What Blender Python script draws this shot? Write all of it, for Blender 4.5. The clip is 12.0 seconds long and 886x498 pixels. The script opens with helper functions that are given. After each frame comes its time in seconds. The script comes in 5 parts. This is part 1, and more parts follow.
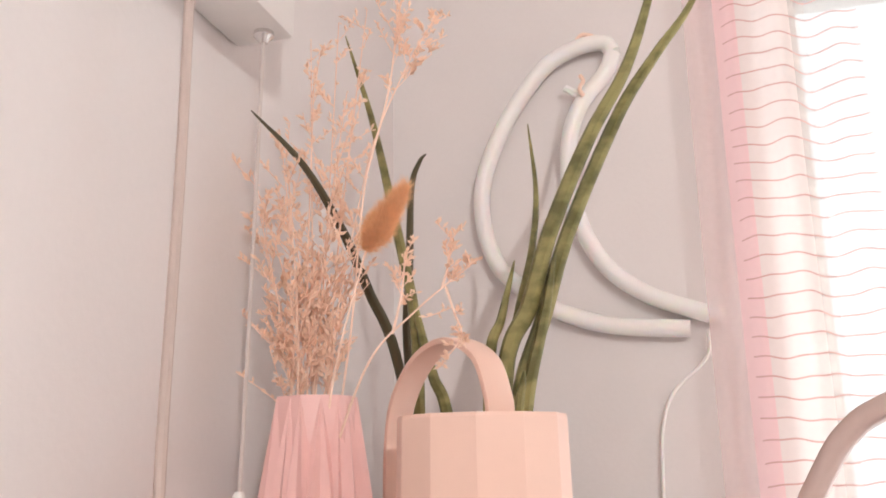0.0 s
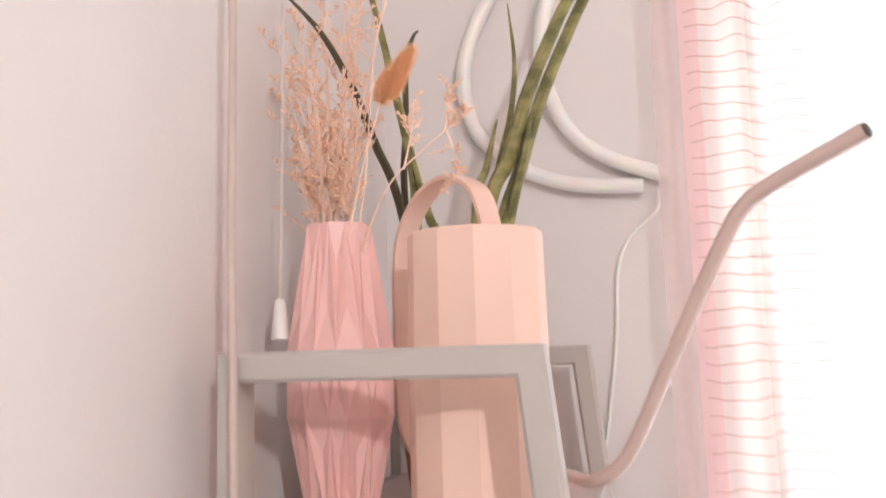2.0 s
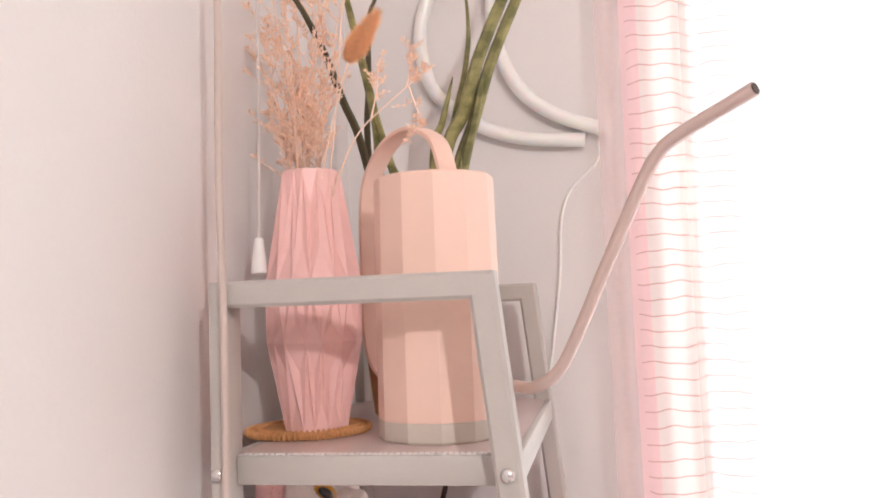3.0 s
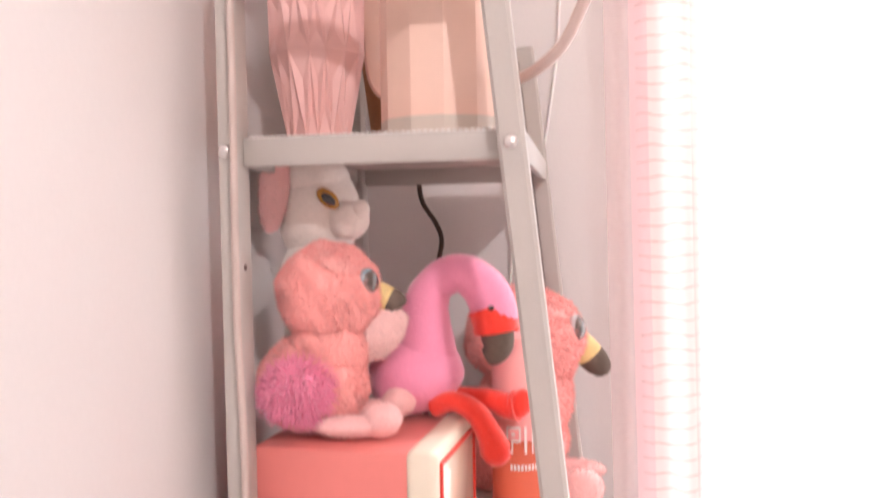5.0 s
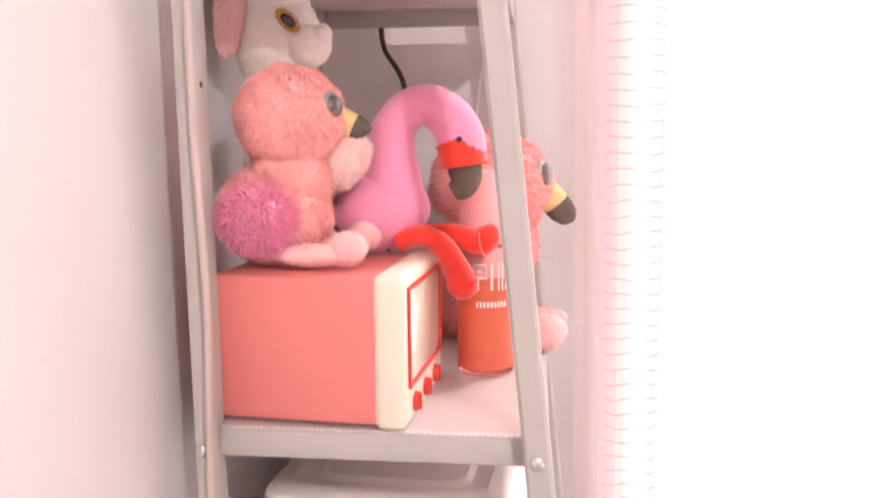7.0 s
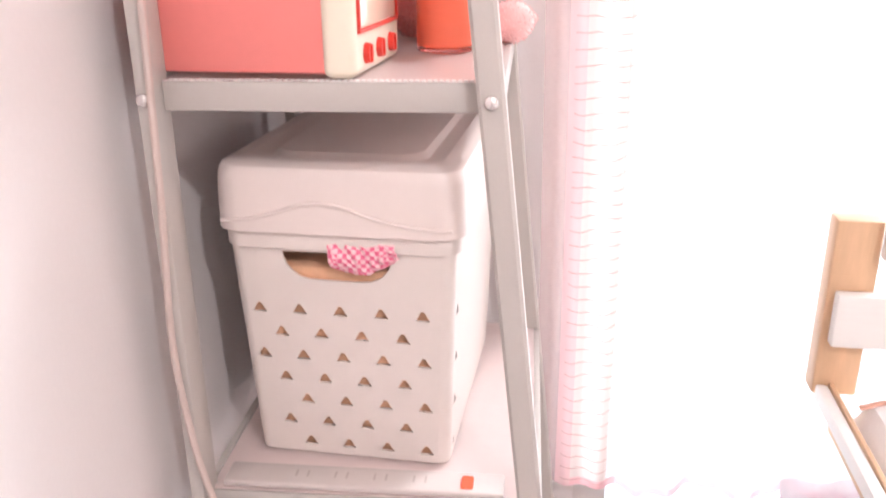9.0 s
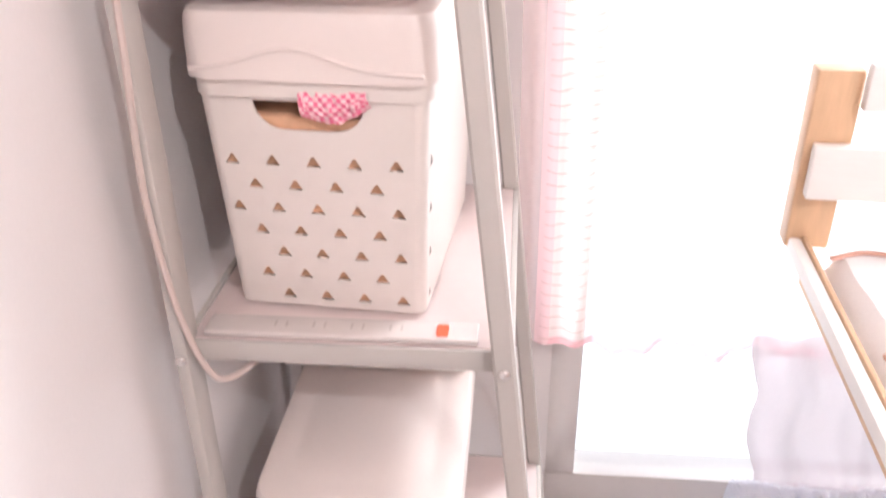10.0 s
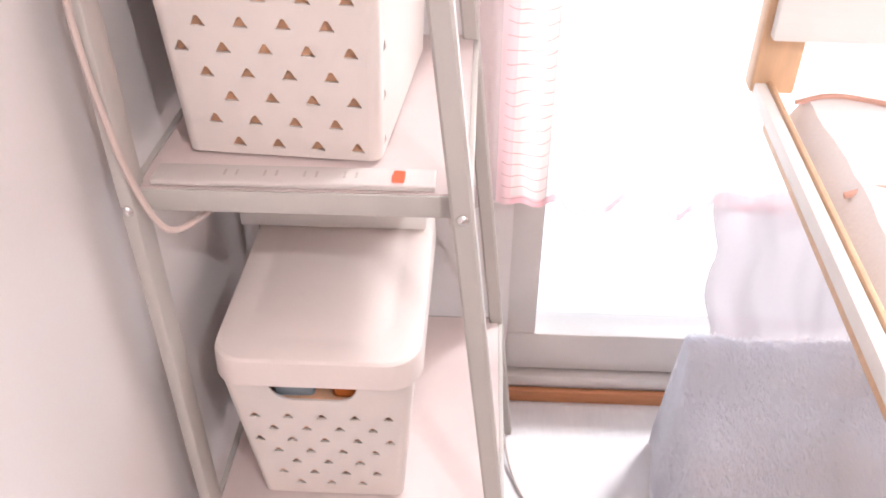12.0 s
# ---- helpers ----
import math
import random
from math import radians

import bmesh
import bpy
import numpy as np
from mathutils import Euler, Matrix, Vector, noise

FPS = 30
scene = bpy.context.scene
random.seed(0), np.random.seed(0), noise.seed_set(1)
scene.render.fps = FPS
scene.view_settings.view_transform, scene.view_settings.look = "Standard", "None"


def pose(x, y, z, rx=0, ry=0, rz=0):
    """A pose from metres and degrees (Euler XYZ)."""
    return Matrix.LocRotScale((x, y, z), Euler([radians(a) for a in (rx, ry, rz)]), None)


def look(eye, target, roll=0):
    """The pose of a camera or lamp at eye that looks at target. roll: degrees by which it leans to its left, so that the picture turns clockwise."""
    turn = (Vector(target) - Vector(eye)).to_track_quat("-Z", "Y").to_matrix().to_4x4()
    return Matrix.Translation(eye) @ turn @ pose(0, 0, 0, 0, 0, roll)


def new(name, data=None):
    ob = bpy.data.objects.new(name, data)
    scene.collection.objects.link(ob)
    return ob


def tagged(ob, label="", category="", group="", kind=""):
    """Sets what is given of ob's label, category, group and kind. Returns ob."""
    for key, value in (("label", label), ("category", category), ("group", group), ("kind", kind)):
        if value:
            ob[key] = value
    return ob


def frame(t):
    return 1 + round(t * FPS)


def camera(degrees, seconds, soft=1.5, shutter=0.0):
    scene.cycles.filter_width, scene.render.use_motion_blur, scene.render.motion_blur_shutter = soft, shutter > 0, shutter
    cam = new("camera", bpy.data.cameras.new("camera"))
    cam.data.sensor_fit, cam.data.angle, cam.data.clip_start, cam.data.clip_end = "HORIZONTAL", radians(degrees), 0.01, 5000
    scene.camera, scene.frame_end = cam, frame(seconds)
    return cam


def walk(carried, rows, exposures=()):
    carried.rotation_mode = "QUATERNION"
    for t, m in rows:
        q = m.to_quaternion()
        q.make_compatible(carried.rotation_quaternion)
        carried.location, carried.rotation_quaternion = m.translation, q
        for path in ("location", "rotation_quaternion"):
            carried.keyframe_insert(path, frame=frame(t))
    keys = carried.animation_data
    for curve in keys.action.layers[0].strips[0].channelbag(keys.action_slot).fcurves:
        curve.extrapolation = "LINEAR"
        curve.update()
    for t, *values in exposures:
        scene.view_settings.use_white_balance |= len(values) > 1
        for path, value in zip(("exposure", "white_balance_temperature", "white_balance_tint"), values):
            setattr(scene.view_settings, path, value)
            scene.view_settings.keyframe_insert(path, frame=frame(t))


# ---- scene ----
cam = camera(56.0, 12.0, 1.8, 0.5)
PATH = [
    (0, (0.291, -0.381, 1.543), (-0.254, 1.482, 2.022), -1.0),
    (0.5, (0.291, -0.388, 1.541), (-0.252, 1.482, 1.998), -0.8),
    (1, (0.296, -0.396, 1.53), (-0.251, 1.482, 1.945), -0.6),
    (1.5, (0.3, -0.412, 1.512), (-0.234, 1.485, 1.855), -0.8),
    (2, (0.295, -0.493, 1.48), (-0.182, 1.434, 1.728), -1.7),
    (2.5, (0.304, -0.555, 1.466), (-0.094, 1.398, 1.631), -2.5),
    (2.7, (0.304, -0.563, 1.464), (-0.074, 1.396, 1.608), -2.5),
    (4.3, (0.31, -0.585, 1.376), (-0.056, 1.374, 1.55), -0.5),
    (4.5, (0.304, -0.587, 1.354), (-0.052, 1.378, 1.469), -0.5),
    (5, (0.286, -0.579, 1.293), (-0.049, 1.391, 1.231), -1.1),
    (5.5, (0.277, -0.573, 1.266), (-0.011, 1.398, 1.079), -1.8),
    (6, (0.275, -0.569, 1.25), (0.007, 1.398, 1.012), -1.4),
    (6.5, (0.274, -0.568, 1.244), (0.015, 1.399, 0.996), -1.0),
    (7, (0.273, -0.564, 1.236), (0.045, 1.399, 0.934), -0.5),
    (7.5, (0.277, -0.567, 1.188), (0.073, 1.379, 0.773), 0.0),
    (7.7, (0.278, -0.567, 1.174), (0.082, 1.366, 0.705), 0.0),
    (9.3, (0.307, -0.568, 1.095), (0.113, 1.277, 0.349), -0.9),
    (9.5, (0.312, -0.572, 1.09), (0.12, 1.257, 0.303), -1.1),
    (10, (0.313, -0.576, 1.076), (0.146, 1.179, 0.131), -0.8),
    (10.5, (0.315, -0.581, 1.057), (0.169, 1.114, 0.004), -0.1),
    (11, (0.316, -0.581, 1.046), (0.197, 1.07, -0.076), 0.1),
    (11.5, (0.32, -0.579, 1.04), (0.22, 1.052, -0.113), 0.0),
    (12, (0.321, -0.574, 1.037), (0.242, 1.039, -0.144), 0.0),
]
walk(cam, [(t, look(eye, target, roll)) for t, eye, target, roll in PATH],
     [(0.0, -0.74, 6300, 4), (2.5, -0.65, 6250, 5), (4.5, -0.52, 6400, 8), (5.5, -0.32, 6450, 14), (7.5, -0.24, 6400, 14), (9.5, -0.14, 6120, 8), (12.0, -0.10, 6150, 8)])

# ---- light ----
world = bpy.data.worlds.new("world")
scene.world = world
world.use_nodes = True
_nt = world.node_tree
_sky = _nt.nodes.new("ShaderNodeTexSky")
_sky.sky_type = "NISHITA"
_sky.sun_disc = False
_sky.sun_elevation, _sky.sun_rotation = radians(48), radians(42)
_nt.links.new(_sky.outputs[0], _nt.nodes["Background"].inputs[0])
_nt.nodes["Background"].inputs[1].default_value = 0.12


def lamp(name, kind, m, energy, colour, **settings):
    data = bpy.data.lights.new(name, kind)
    data.energy, data.color = energy, colour
    if "size" in settings:
        data.shape, data.size, data.size_y = "RECTANGLE", settings["size"], settings["size_y"]
    if "radius" in settings:
        data.shadow_soft_size = settings["radius"]
    ob = new(name, data)
    ob.matrix_world = m
    return ob


# the room's lamp, hanging over the far side of the bed
lamp("room_lamp", "POINT", pose(1.10, -1.52, 2.15), 80.0, (1.0, 0.957, 0.94), radius=0.022)
# daylight in the opening of the balcony door
lamp("door_daylight", "AREA", look((1.04, 0.432, 1.24), (1.04, -1.0, 1.24)), 15.0, (0.92, 0.95, 1.0), size=1.34, size_y=1.62)
sun = lamp("sun", "SUN", look((0.50, 0.55, 0.82), (0, 0, 0)), 3.6, (1.0, 0.97, 0.96))
sun.data.angle = radians(9.0)
# added warm fill lamp that lifts the shaded interiors, behind the camera
lamp("window_daylight", "AREA", look((1.3, -2.56, 1.5), (0.6, 0.0, 1.2)), 4.0, (1.0, 0.82, 0.74), size=1.5, size_y=1.2)

# ---- materials ----


def material(name, colour, rough=0.6, metal=0.0, grain=60.0, vary=0.08, bump=0.15, blotch=4.0, blotch_vary=0.06, trans=0.0, sheen=0.0, sss=0.0, stretch=(1, 1, 1), ior=1.45, coat=0.0, fuzz=0.0):
    m = bpy.data.materials.new(name)
    m.use_nodes = True
    nt = m.node_tree
    b = nt.nodes["Principled BSDF"]
    tc = nt.nodes.new("ShaderNodeTexCoord")
    mp = nt.nodes.new("ShaderNodeMapping")
    mp.inputs["Scale"].default_value = stretch
    nt.links.new(tc.outputs["Object"], mp.inputs[0])
    fine, big = nt.nodes.new("ShaderNodeTexNoise"), nt.nodes.new("ShaderNodeTexNoise")
    fine.inputs["Scale"].default_value, fine.inputs["Detail"].default_value = grain, 4
    big.inputs["Scale"].default_value, big.inputs["Detail"].default_value = blotch, 3
    for n in (fine, big):
        nt.links.new(mp.outputs[0], n.inputs["Vector"])
    hsv = nt.nodes.new("ShaderNodeHueSaturation")
    hsv.inputs["Color"].default_value = (*colour, 1)
    ma, mb = nt.nodes.new("ShaderNodeMath"), nt.nodes.new("ShaderNodeMath")
    ma.operation = mb.operation = "MULTIPLY_ADD"
    nt.links.new(fine.outputs[0], ma.inputs[0])
    ma.inputs[1].default_value, ma.inputs[2].default_value = vary * 2, 1 - vary - blotch_vary
    nt.links.new(big.outputs[0], mb.inputs[0])
    mb.inputs[1].default_value = blotch_vary * 2
    nt.links.new(ma.outputs[0], mb.inputs[2])
    nt.links.new(mb.outputs[0], hsv.inputs["Value"])
    nt.links.new(hsv.outputs[0], b.inputs["Base Color"])
    b.inputs["Roughness"].default_value, b.inputs["Metallic"].default_value = rough, metal
    b.inputs["Transmission Weight"].default_value, b.inputs["IOR"].default_value = trans, ior
    b.inputs["Sheen Weight"].default_value = sheen
    b.inputs["Subsurface Weight"].default_value = sss
    b.inputs["Coat Weight"].default_value = coat
    if sss:
        b.inputs["Subsurface Radius"].default_value = (0.006, 0.003, 0.002)
        b.inputs["Subsurface Scale"].default_value = 0.5
    if fuzz:
        tl, mix = nt.nodes.new("ShaderNodeBsdfTranslucent"), nt.nodes.new("ShaderNodeMixShader")
        nt.links.new(hsv.outputs[0], tl.inputs[0])
        mix.inputs[0].default_value = fuzz
        nt.links.new(b.outputs[0], mix.inputs[1])
        nt.links.new(tl.outputs[0], mix.inputs[2])
        nt.links.new(mix.outputs[0], nt.nodes["Material Output"].inputs[0])
    if bump:
        bp = nt.nodes.new("ShaderNodeBump")
        bp.inputs["Strength"].default_value, bp.inputs["Distance"].default_value = bump, 0.0015
        nt.links.new(fine.outputs[0], bp.inputs["Height"])
        nt.links.new(bp.outputs[0], b.inputs["Normal"])
    return m


def glow(name, colour, strength):
    m = bpy.data.materials.new(name)
    m.use_nodes = True
    nt = m.node_tree
    nt.nodes.remove(nt.nodes["Principled BSDF"])
    e = nt.nodes.new("ShaderNodeEmission")
    e.inputs[0].default_value, e.inputs[1].default_value = (*colour, 1), strength
    nt.links.new(e.outputs[0], nt.nodes["Material Output"].inputs[0])
    return m


def sheer(name, colour, veil):
    """A thin cloth: part gap, part thread that lets light through."""
    m = bpy.data.materials.new(name)
    m.use_nodes = True
    nt = m.node_tree
    nt.nodes.remove(nt.nodes["Principled BSDF"])
    out = nt.nodes["Material Output"]
    tl, df, tp = nt.nodes.new("ShaderNodeBsdfTranslucent"), nt.nodes.new("ShaderNodeBsdfDiffuse"), nt.nodes.new("ShaderNodeBsdfTransparent")
    tl.inputs[0].default_value = df.inputs[0].default_value = (*colour, 1)
    cloth, mix = nt.nodes.new("ShaderNodeMixShader"), nt.nodes.new("ShaderNodeMixShader")
    cloth.inputs[0].default_value = 0.45
    nt.links.new(tl.outputs[0], cloth.inputs[1])
    nt.links.new(df.outputs[0], cloth.inputs[2])
    nt.links.new(tp.outputs[0], mix.inputs[1])
    nt.links.new(cloth.outputs[0], mix.inputs[2])
    tc, noi, ma = nt.nodes.new("ShaderNodeTexCoord"), nt.nodes.new("ShaderNodeTexNoise"), nt.nodes.new("ShaderNodeMath")
    noi.inputs["Scale"].default_value = 180
    ma.operation = "MULTIPLY_ADD"
    ma.inputs[1].default_value, ma.inputs[2].default_value = 0.04, veil - 0.02
    nt.links.new(tc.outputs["Object"], noi.inputs["Vector"])
    nt.links.new(noi.outputs[0], ma.inputs[0])
    nt.links.new(ma.outputs[0], mix.inputs[0])
    nt.links.new(mix.outputs[0], out.inputs[0])
    return m


def frosted(name, colour):
    """A glossy sheet of frosted plastic: it scatters light through and mirrors softly."""
    m = material(name, (colour[0] * 0.9, colour[1] * 0.93, colour[2] * 0.96), 0.24, grain=90, vary=0.04, bump=0.05, blotch=14, blotch_vary=0.06, coat=0.4)
    nt = m.node_tree
    tl, mix = nt.nodes.new("ShaderNodeBsdfTranslucent"), nt.nodes.new("ShaderNodeMixShader")
    tl.inputs[0].default_value = (*colour, 1)
    mix.inputs[0].default_value = 0.38
    nt.links.new(nt.nodes["Principled BSDF"].outputs[0], mix.inputs[1])
    nt.links.new(tl.outputs[0], mix.inputs[2])
    nt.links.new(mix.outputs[0], nt.nodes["Material Output"].inputs[0])
    return m


FARWALL = material("far_wall_paint", (0.66, 0.54, 0.49), 0.8, grain=220, vary=0.02, bump=0.12)
WALL = material("wall_paint", (0.79, 0.745, 0.735), 0.75, grain=220, vary=0.02, bump=0.12, blotch=2.5, blotch_vary=0.025)
CEIL = material("ceiling_paint", (0.74, 0.64, 0.60), 0.8, grain=150, vary=0.02)
FLOOR = material("floor_boards", (0.78, 0.75, 0.76), 0.17, grain=30, vary=0.06, bump=0.1, stretch=(6, 1, 1), blotch=5, blotch_vary=0.08)
STEEL = material("painted_steel", (0.49, 0.455, 0.425), 0.42, grain=300, vary=0.03, bump=0.06, blotch=12, blotch_vary=0.03)
SCREW = material("zinc_screw", (0.75, 0.73, 0.72), 0.25, metal=1.0, grain=200)
PEACH = material("peach_enamel", (0.86, 0.60, 0.50), 0.42, grain=120, vary=0.02, bump=0.05, blotch=10, blotch_vary=0.03)
PEACH_BASE = material("grey_base_band", (0.60, 0.53, 0.46), 0.5, grain=150, vary=0.04)
SPOUT = material("spout_enamel", (0.60, 0.46, 0.42), 0.27, metal=0.25, grain=150, vary=0.03, bump=0.05)
VASE = material("pink_ceramic", (0.84, 0.52, 0.49), 0.4, grain=150, vary=0.03, bump=0.08, blotch=18, blotch_vary=0.04)
WEAVE = material("woven_seagrass", (0.55, 0.27, 0.11), 0.85, grain=240, vary=0.25, bump=0.8, blotch=30, blotch_vary=0.1)
POT = material("terracotta_pot", (0.46, 0.22, 0.10), 0.8, grain=90, vary=0.1, bump=0.3)
SOIL = material("dark_soil", (0.05, 0.035, 0.025), 0.95, grain=200, vary=0.4, bump=1.0)
DRYSTEM = material("dried_stem", (0.97, 0.73, 0.60), 0.8, grain=200, vary=0.1)
BUNNY = material("golden_tuft", (0.95, 0.60, 0.34), 0.9, grain=300, vary=0.18, bump=0.4, sheen=0.4, fuzz=0.35)
NEON = material("white_silicone_tube", (0.93, 0.90, 0.88), 0.28, grain=90, vary=0.02, bump=0.05, sss=0.2)
STRIPSLOT = material("grey_slot", (0.47, 0.41, 0.385), 0.6)
STRIPGREY = material("greyish_white_plastic", (0.58, 0.52, 0.495), 0.45, grain=90, vary=0.05)
WHITE = material("white_plastic", (0.83, 0.80, 0.78), 0.38, grain=120, vary=0.02, bump=0.05)
CORDW = material("white_cord", (0.66, 0.59, 0.56), 0.55, grain=200, vary=0.04)
CORDBEIGE = material("beige_cord", (0.56, 0.46, 0.42), 0.55, grain=200, vary=0.04)
CORDB = material("dark_cord", (0.06, 0.035, 0.025), 0.5, grain=200)
TVPINK = material("salmon_plastic", (0.76, 0.225, 0.205), 0.42, grain=140, vary=0.03, bump=0.06, blotch=14, blotch_vary=0.04)
TVCREAM = material("cream_plastic", (0.85, 0.76, 0.62), 0.35, grain=120, vary=0.02, bump=0.05)
TVSCREEN = material("cream_screen", (0.80, 0.70, 0.57), 0.12, grain=40, vary=0.05, bump=0.0, coat=0.5)
RED = material("red_plastic", (0.68, 0.045, 0.03), 0.35, grain=120, vary=0.04)
REDFELT = material("red_felt", (0.90, 0.05, 0.03), 0.9, grain=400, vary=0.12, bump=0.5, sheen=0.5)
FUR = material("coral_fur", (1.0, 0.46, 0.43), 0.9, grain=260, vary=0.14, bump=0.5, blotch=42, blotch_vary=0.22, sheen=0.5)
FURTIP = material("magenta_fur", (1.0, 0.36, 0.54), 0.9, grain=260, vary=0.18, bump=0.5, sheen=0.5)
FURPALE = material("pale_pink_velour", (0.94, 0.56, 0.54), 0.9, grain=320, vary=0.08, bump=0.4, sheen=0.5)
WINGPALE = material("pale_wing_fur", (0.97, 0.66, 0.63), 0.9, grain=260, vary=0.10, bump=0.4, blotch=40, blotch_vary=0.10, sheen=0.5)
PINKFELT = material("pink_velour", (0.92, 0.33, 0.50), 0.9, grain=380, vary=0.06, bump=0.35, blotch=22, blotch_vary=0.05, sheen=0.6)
FURWHITE = material("white_fur", (0.96, 0.87, 0.81), 0.9, grain=260, vary=0.08, bump=0.5, sheen=0.4)
BEAKY = material("yellow_glitter_felt", (0.80, 0.60, 0.27), 0.55, grain=500, vary=0.22, bump=0.5)
BEAKB = material("charcoal_felt", (0.13, 0.095, 0.075), 0.8, grain=300, vary=0.15, bump=0.3)
EYEB = material("black_eye", (0.03, 0.02, 0.02), 0.08, grain=20, bump=0.0, coat=1.0)
FURLIGHT = material("light_pink_fur", (1.0, 0.54, 0.51), 0.9, grain=260, vary=0.12, bump=0.5, blotch=42, blotch_vary=0.14, sheen=0.5)
EYEDARK = material("smoky_pupil", (0.11, 0.085, 0.075), 0.12, grain=60, vary=0.2, bump=0.0, coat=1.0)
EYEBLUE = material("glitter_iris_blue", (0.24, 0.38, 0.43), 0.2, grain=300, vary=0.3, bump=0.2, coat=1.0)
EYEGOLD = material("glitter_iris_gold", (0.55, 0.25, 0.04), 0.15, grain=300, vary=0.3, bump=0.2, coat=1.0)
EYEGREY = material("glitter_iris_grey", (0.52, 0.52, 0.53), 0.2, grain=300, vary=0.3, bump=0.2, coat=1.0)
BOTTLE = material("clear_pink_plastic", (0.98, 0.86, 0.84), 0.04, grain=60, vary=0.0, bump=0.0, blotch_vary=0.0, trans=1.0, ior=1.12)
LIQUID = material("red_bath_liquid", (1.0, 0.28, 0.17), 0.06, grain=40, vary=0.1, bump=0.0, blotch=30, blotch_vary=0.12, trans=0.35, ior=1.2)
BOTTLETOP = material("frosted_pink_plastic", (0.96, 0.45, 0.44), 0.4, grain=90, vary=0.03)
BASKET = material("blush_white_plastic", (0.725, 0.65, 0.605), 0.42, grain=160, vary=0.02, bump=0.05, blotch=9, blotch_vary=0.02)
BASKETLID = material("blush_lid_plastic", (0.77, 0.675, 0.635), 0.36, grain=160, vary=0.02, bump=0.05)
INSIDE = material("brown_contents", (0.74, 0.43, 0.27), 0.8, grain=60, vary=0.3, blotch=25, blotch_vary=0.25)
GINGHAM = material("pink_wrapper", (0.75, 0.13, 0.24), 0.4, grain=80, vary=0.2, blotch=50, blotch_vary=0.3)
WOOD = material("pine_wood", (0.64, 0.42, 0.26), 0.5, grain=26, vary=0.16, bump=0.2, stretch=(5, 5, 1), blotch=6, blotch_vary=0.08)
WOODWHITE = material("white_board", (0.80, 0.77, 0.74), 0.5, grain=40, vary=0.03, stretch=(1, 6, 6))
LINEN = material("white_bed_linen", (0.82, 0.78, 0.77), 0.85, grain=300, vary=0.04, bump=0.3, blotch=10, blotch_vary=0.04, sheen=0.2)
PIPING = material("rose_piping", (0.62, 0.36, 0.28), 0.8, grain=300)
RUG = material("grey_fleece", (0.95, 0.95, 0.97), 0.95, grain=200, vary=0.06, bump=0.1, blotch=9, blotch_vary=0.08)
ALU = material("window_aluminium", (0.70, 0.66, 0.64), 0.4, metal=0.2, grain=120, vary=0.03)
SILL = material("threshold_wood", (0.56, 0.24, 0.11), 0.5, grain=30, vary=0.12, stretch=(1, 8, 8))
SHEER = sheer("white_sheer", (0.96, 0.90, 0.85), 0.42)
DRIED = sheer("dried_blossom", (1.0, 0.81, 0.68), 1.0)
FROST = frosted("frosted_shelf_sheet", (0.92, 0.79, 0.75))
SHEERPINK = sheer("pink_sheer", (0.90, 0.52, 0.55), 0.80)
SHEERBAND = sheer("pale_pink_sheer", (0.95, 0.64, 0.65), 0.72)
SHEERROSE = sheer("rose_veil", (0.93, 0.74, 0.73), 0.42)
SHEERWARM = sheer("gathered_sheer", (1.0, 0.90, 0.86), 0.62)
THREAD = sheer("tuck_thread", (0.62, 0.38, 0.35), 0.80)
GREYVEIL = sheer("grey_veil", (0.56, 0.48, 0.50), 0.84)
FLEECE = sheer("fleece_pile", (0.94, 0.94, 0.98), 1.0)


def snake_leaf():
    m = material("snake_plant_leaf", (0.13, 0.14, 0.035), 0.45, grain=90, vary=0.2, bump=0.1, blotch=20, blotch_vary=0.2)
    nt = m.node_tree
    b = nt.nodes["Principled BSDF"]
    tc, mp, no, ra = (nt.nodes.new("ShaderNode" + k) for k in ("TexCoord", "Mapping", "TexNoise", "ValToRGB"))
    mp.inputs["Scale"].default_value = (45, 45, 70)
    no.inputs["Scale"].default_value, no.inputs["Detail"].default_value = 1.0, 3
    nt.links.new(tc.outputs["Object"], mp.inputs[0])
    nt.links.new(mp.outputs[0], no.inputs["Vector"])
    nt.links.new(no.outputs[0], ra.inputs[0])
    ra.color_ramp.elements[0].position, ra.color_ramp.elements[1].position = 0.38, 0.62
    ra.color_ramp.elements[0].color, ra.color_ramp.elements[1].color = (0.13, 0.12, 0.04, 1), (0.31, 0.28, 0.11, 1)
    nt.links.new(ra.outputs[0], b.inputs["Base Color"])
    return m


def gingham():
    nt = GINGHAM.node_tree
    tc, ck = nt.nodes.new("ShaderNodeTexCoord"), nt.nodes.new("ShaderNodeTexChecker")
    ck.inputs["Scale"].default_value = 260
    ck.inputs["Color1"].default_value, ck.inputs["Color2"].default_value = (0.78, 0.16, 0.28, 1), (0.85, 0.55, 0.58, 1)
    nt.links.new(tc.outputs["Object"], ck.inputs["Vector"])
    nt.links.new(ck.outputs[0], nt.nodes["Principled BSDF"].inputs["Base Color"])


gingham()
LEAF = snake_leaf()
LEAFDARK = material("dark_leaf", (0.085, 0.068, 0.035), 0.5, grain=90, vary=0.25)
GLASS = material("window_glass", (1, 1, 1), 0.0, trans=1.0, bump=0.0, vary=0, blotch_vary=0, ior=1.01)

# ---- mesh helpers ----


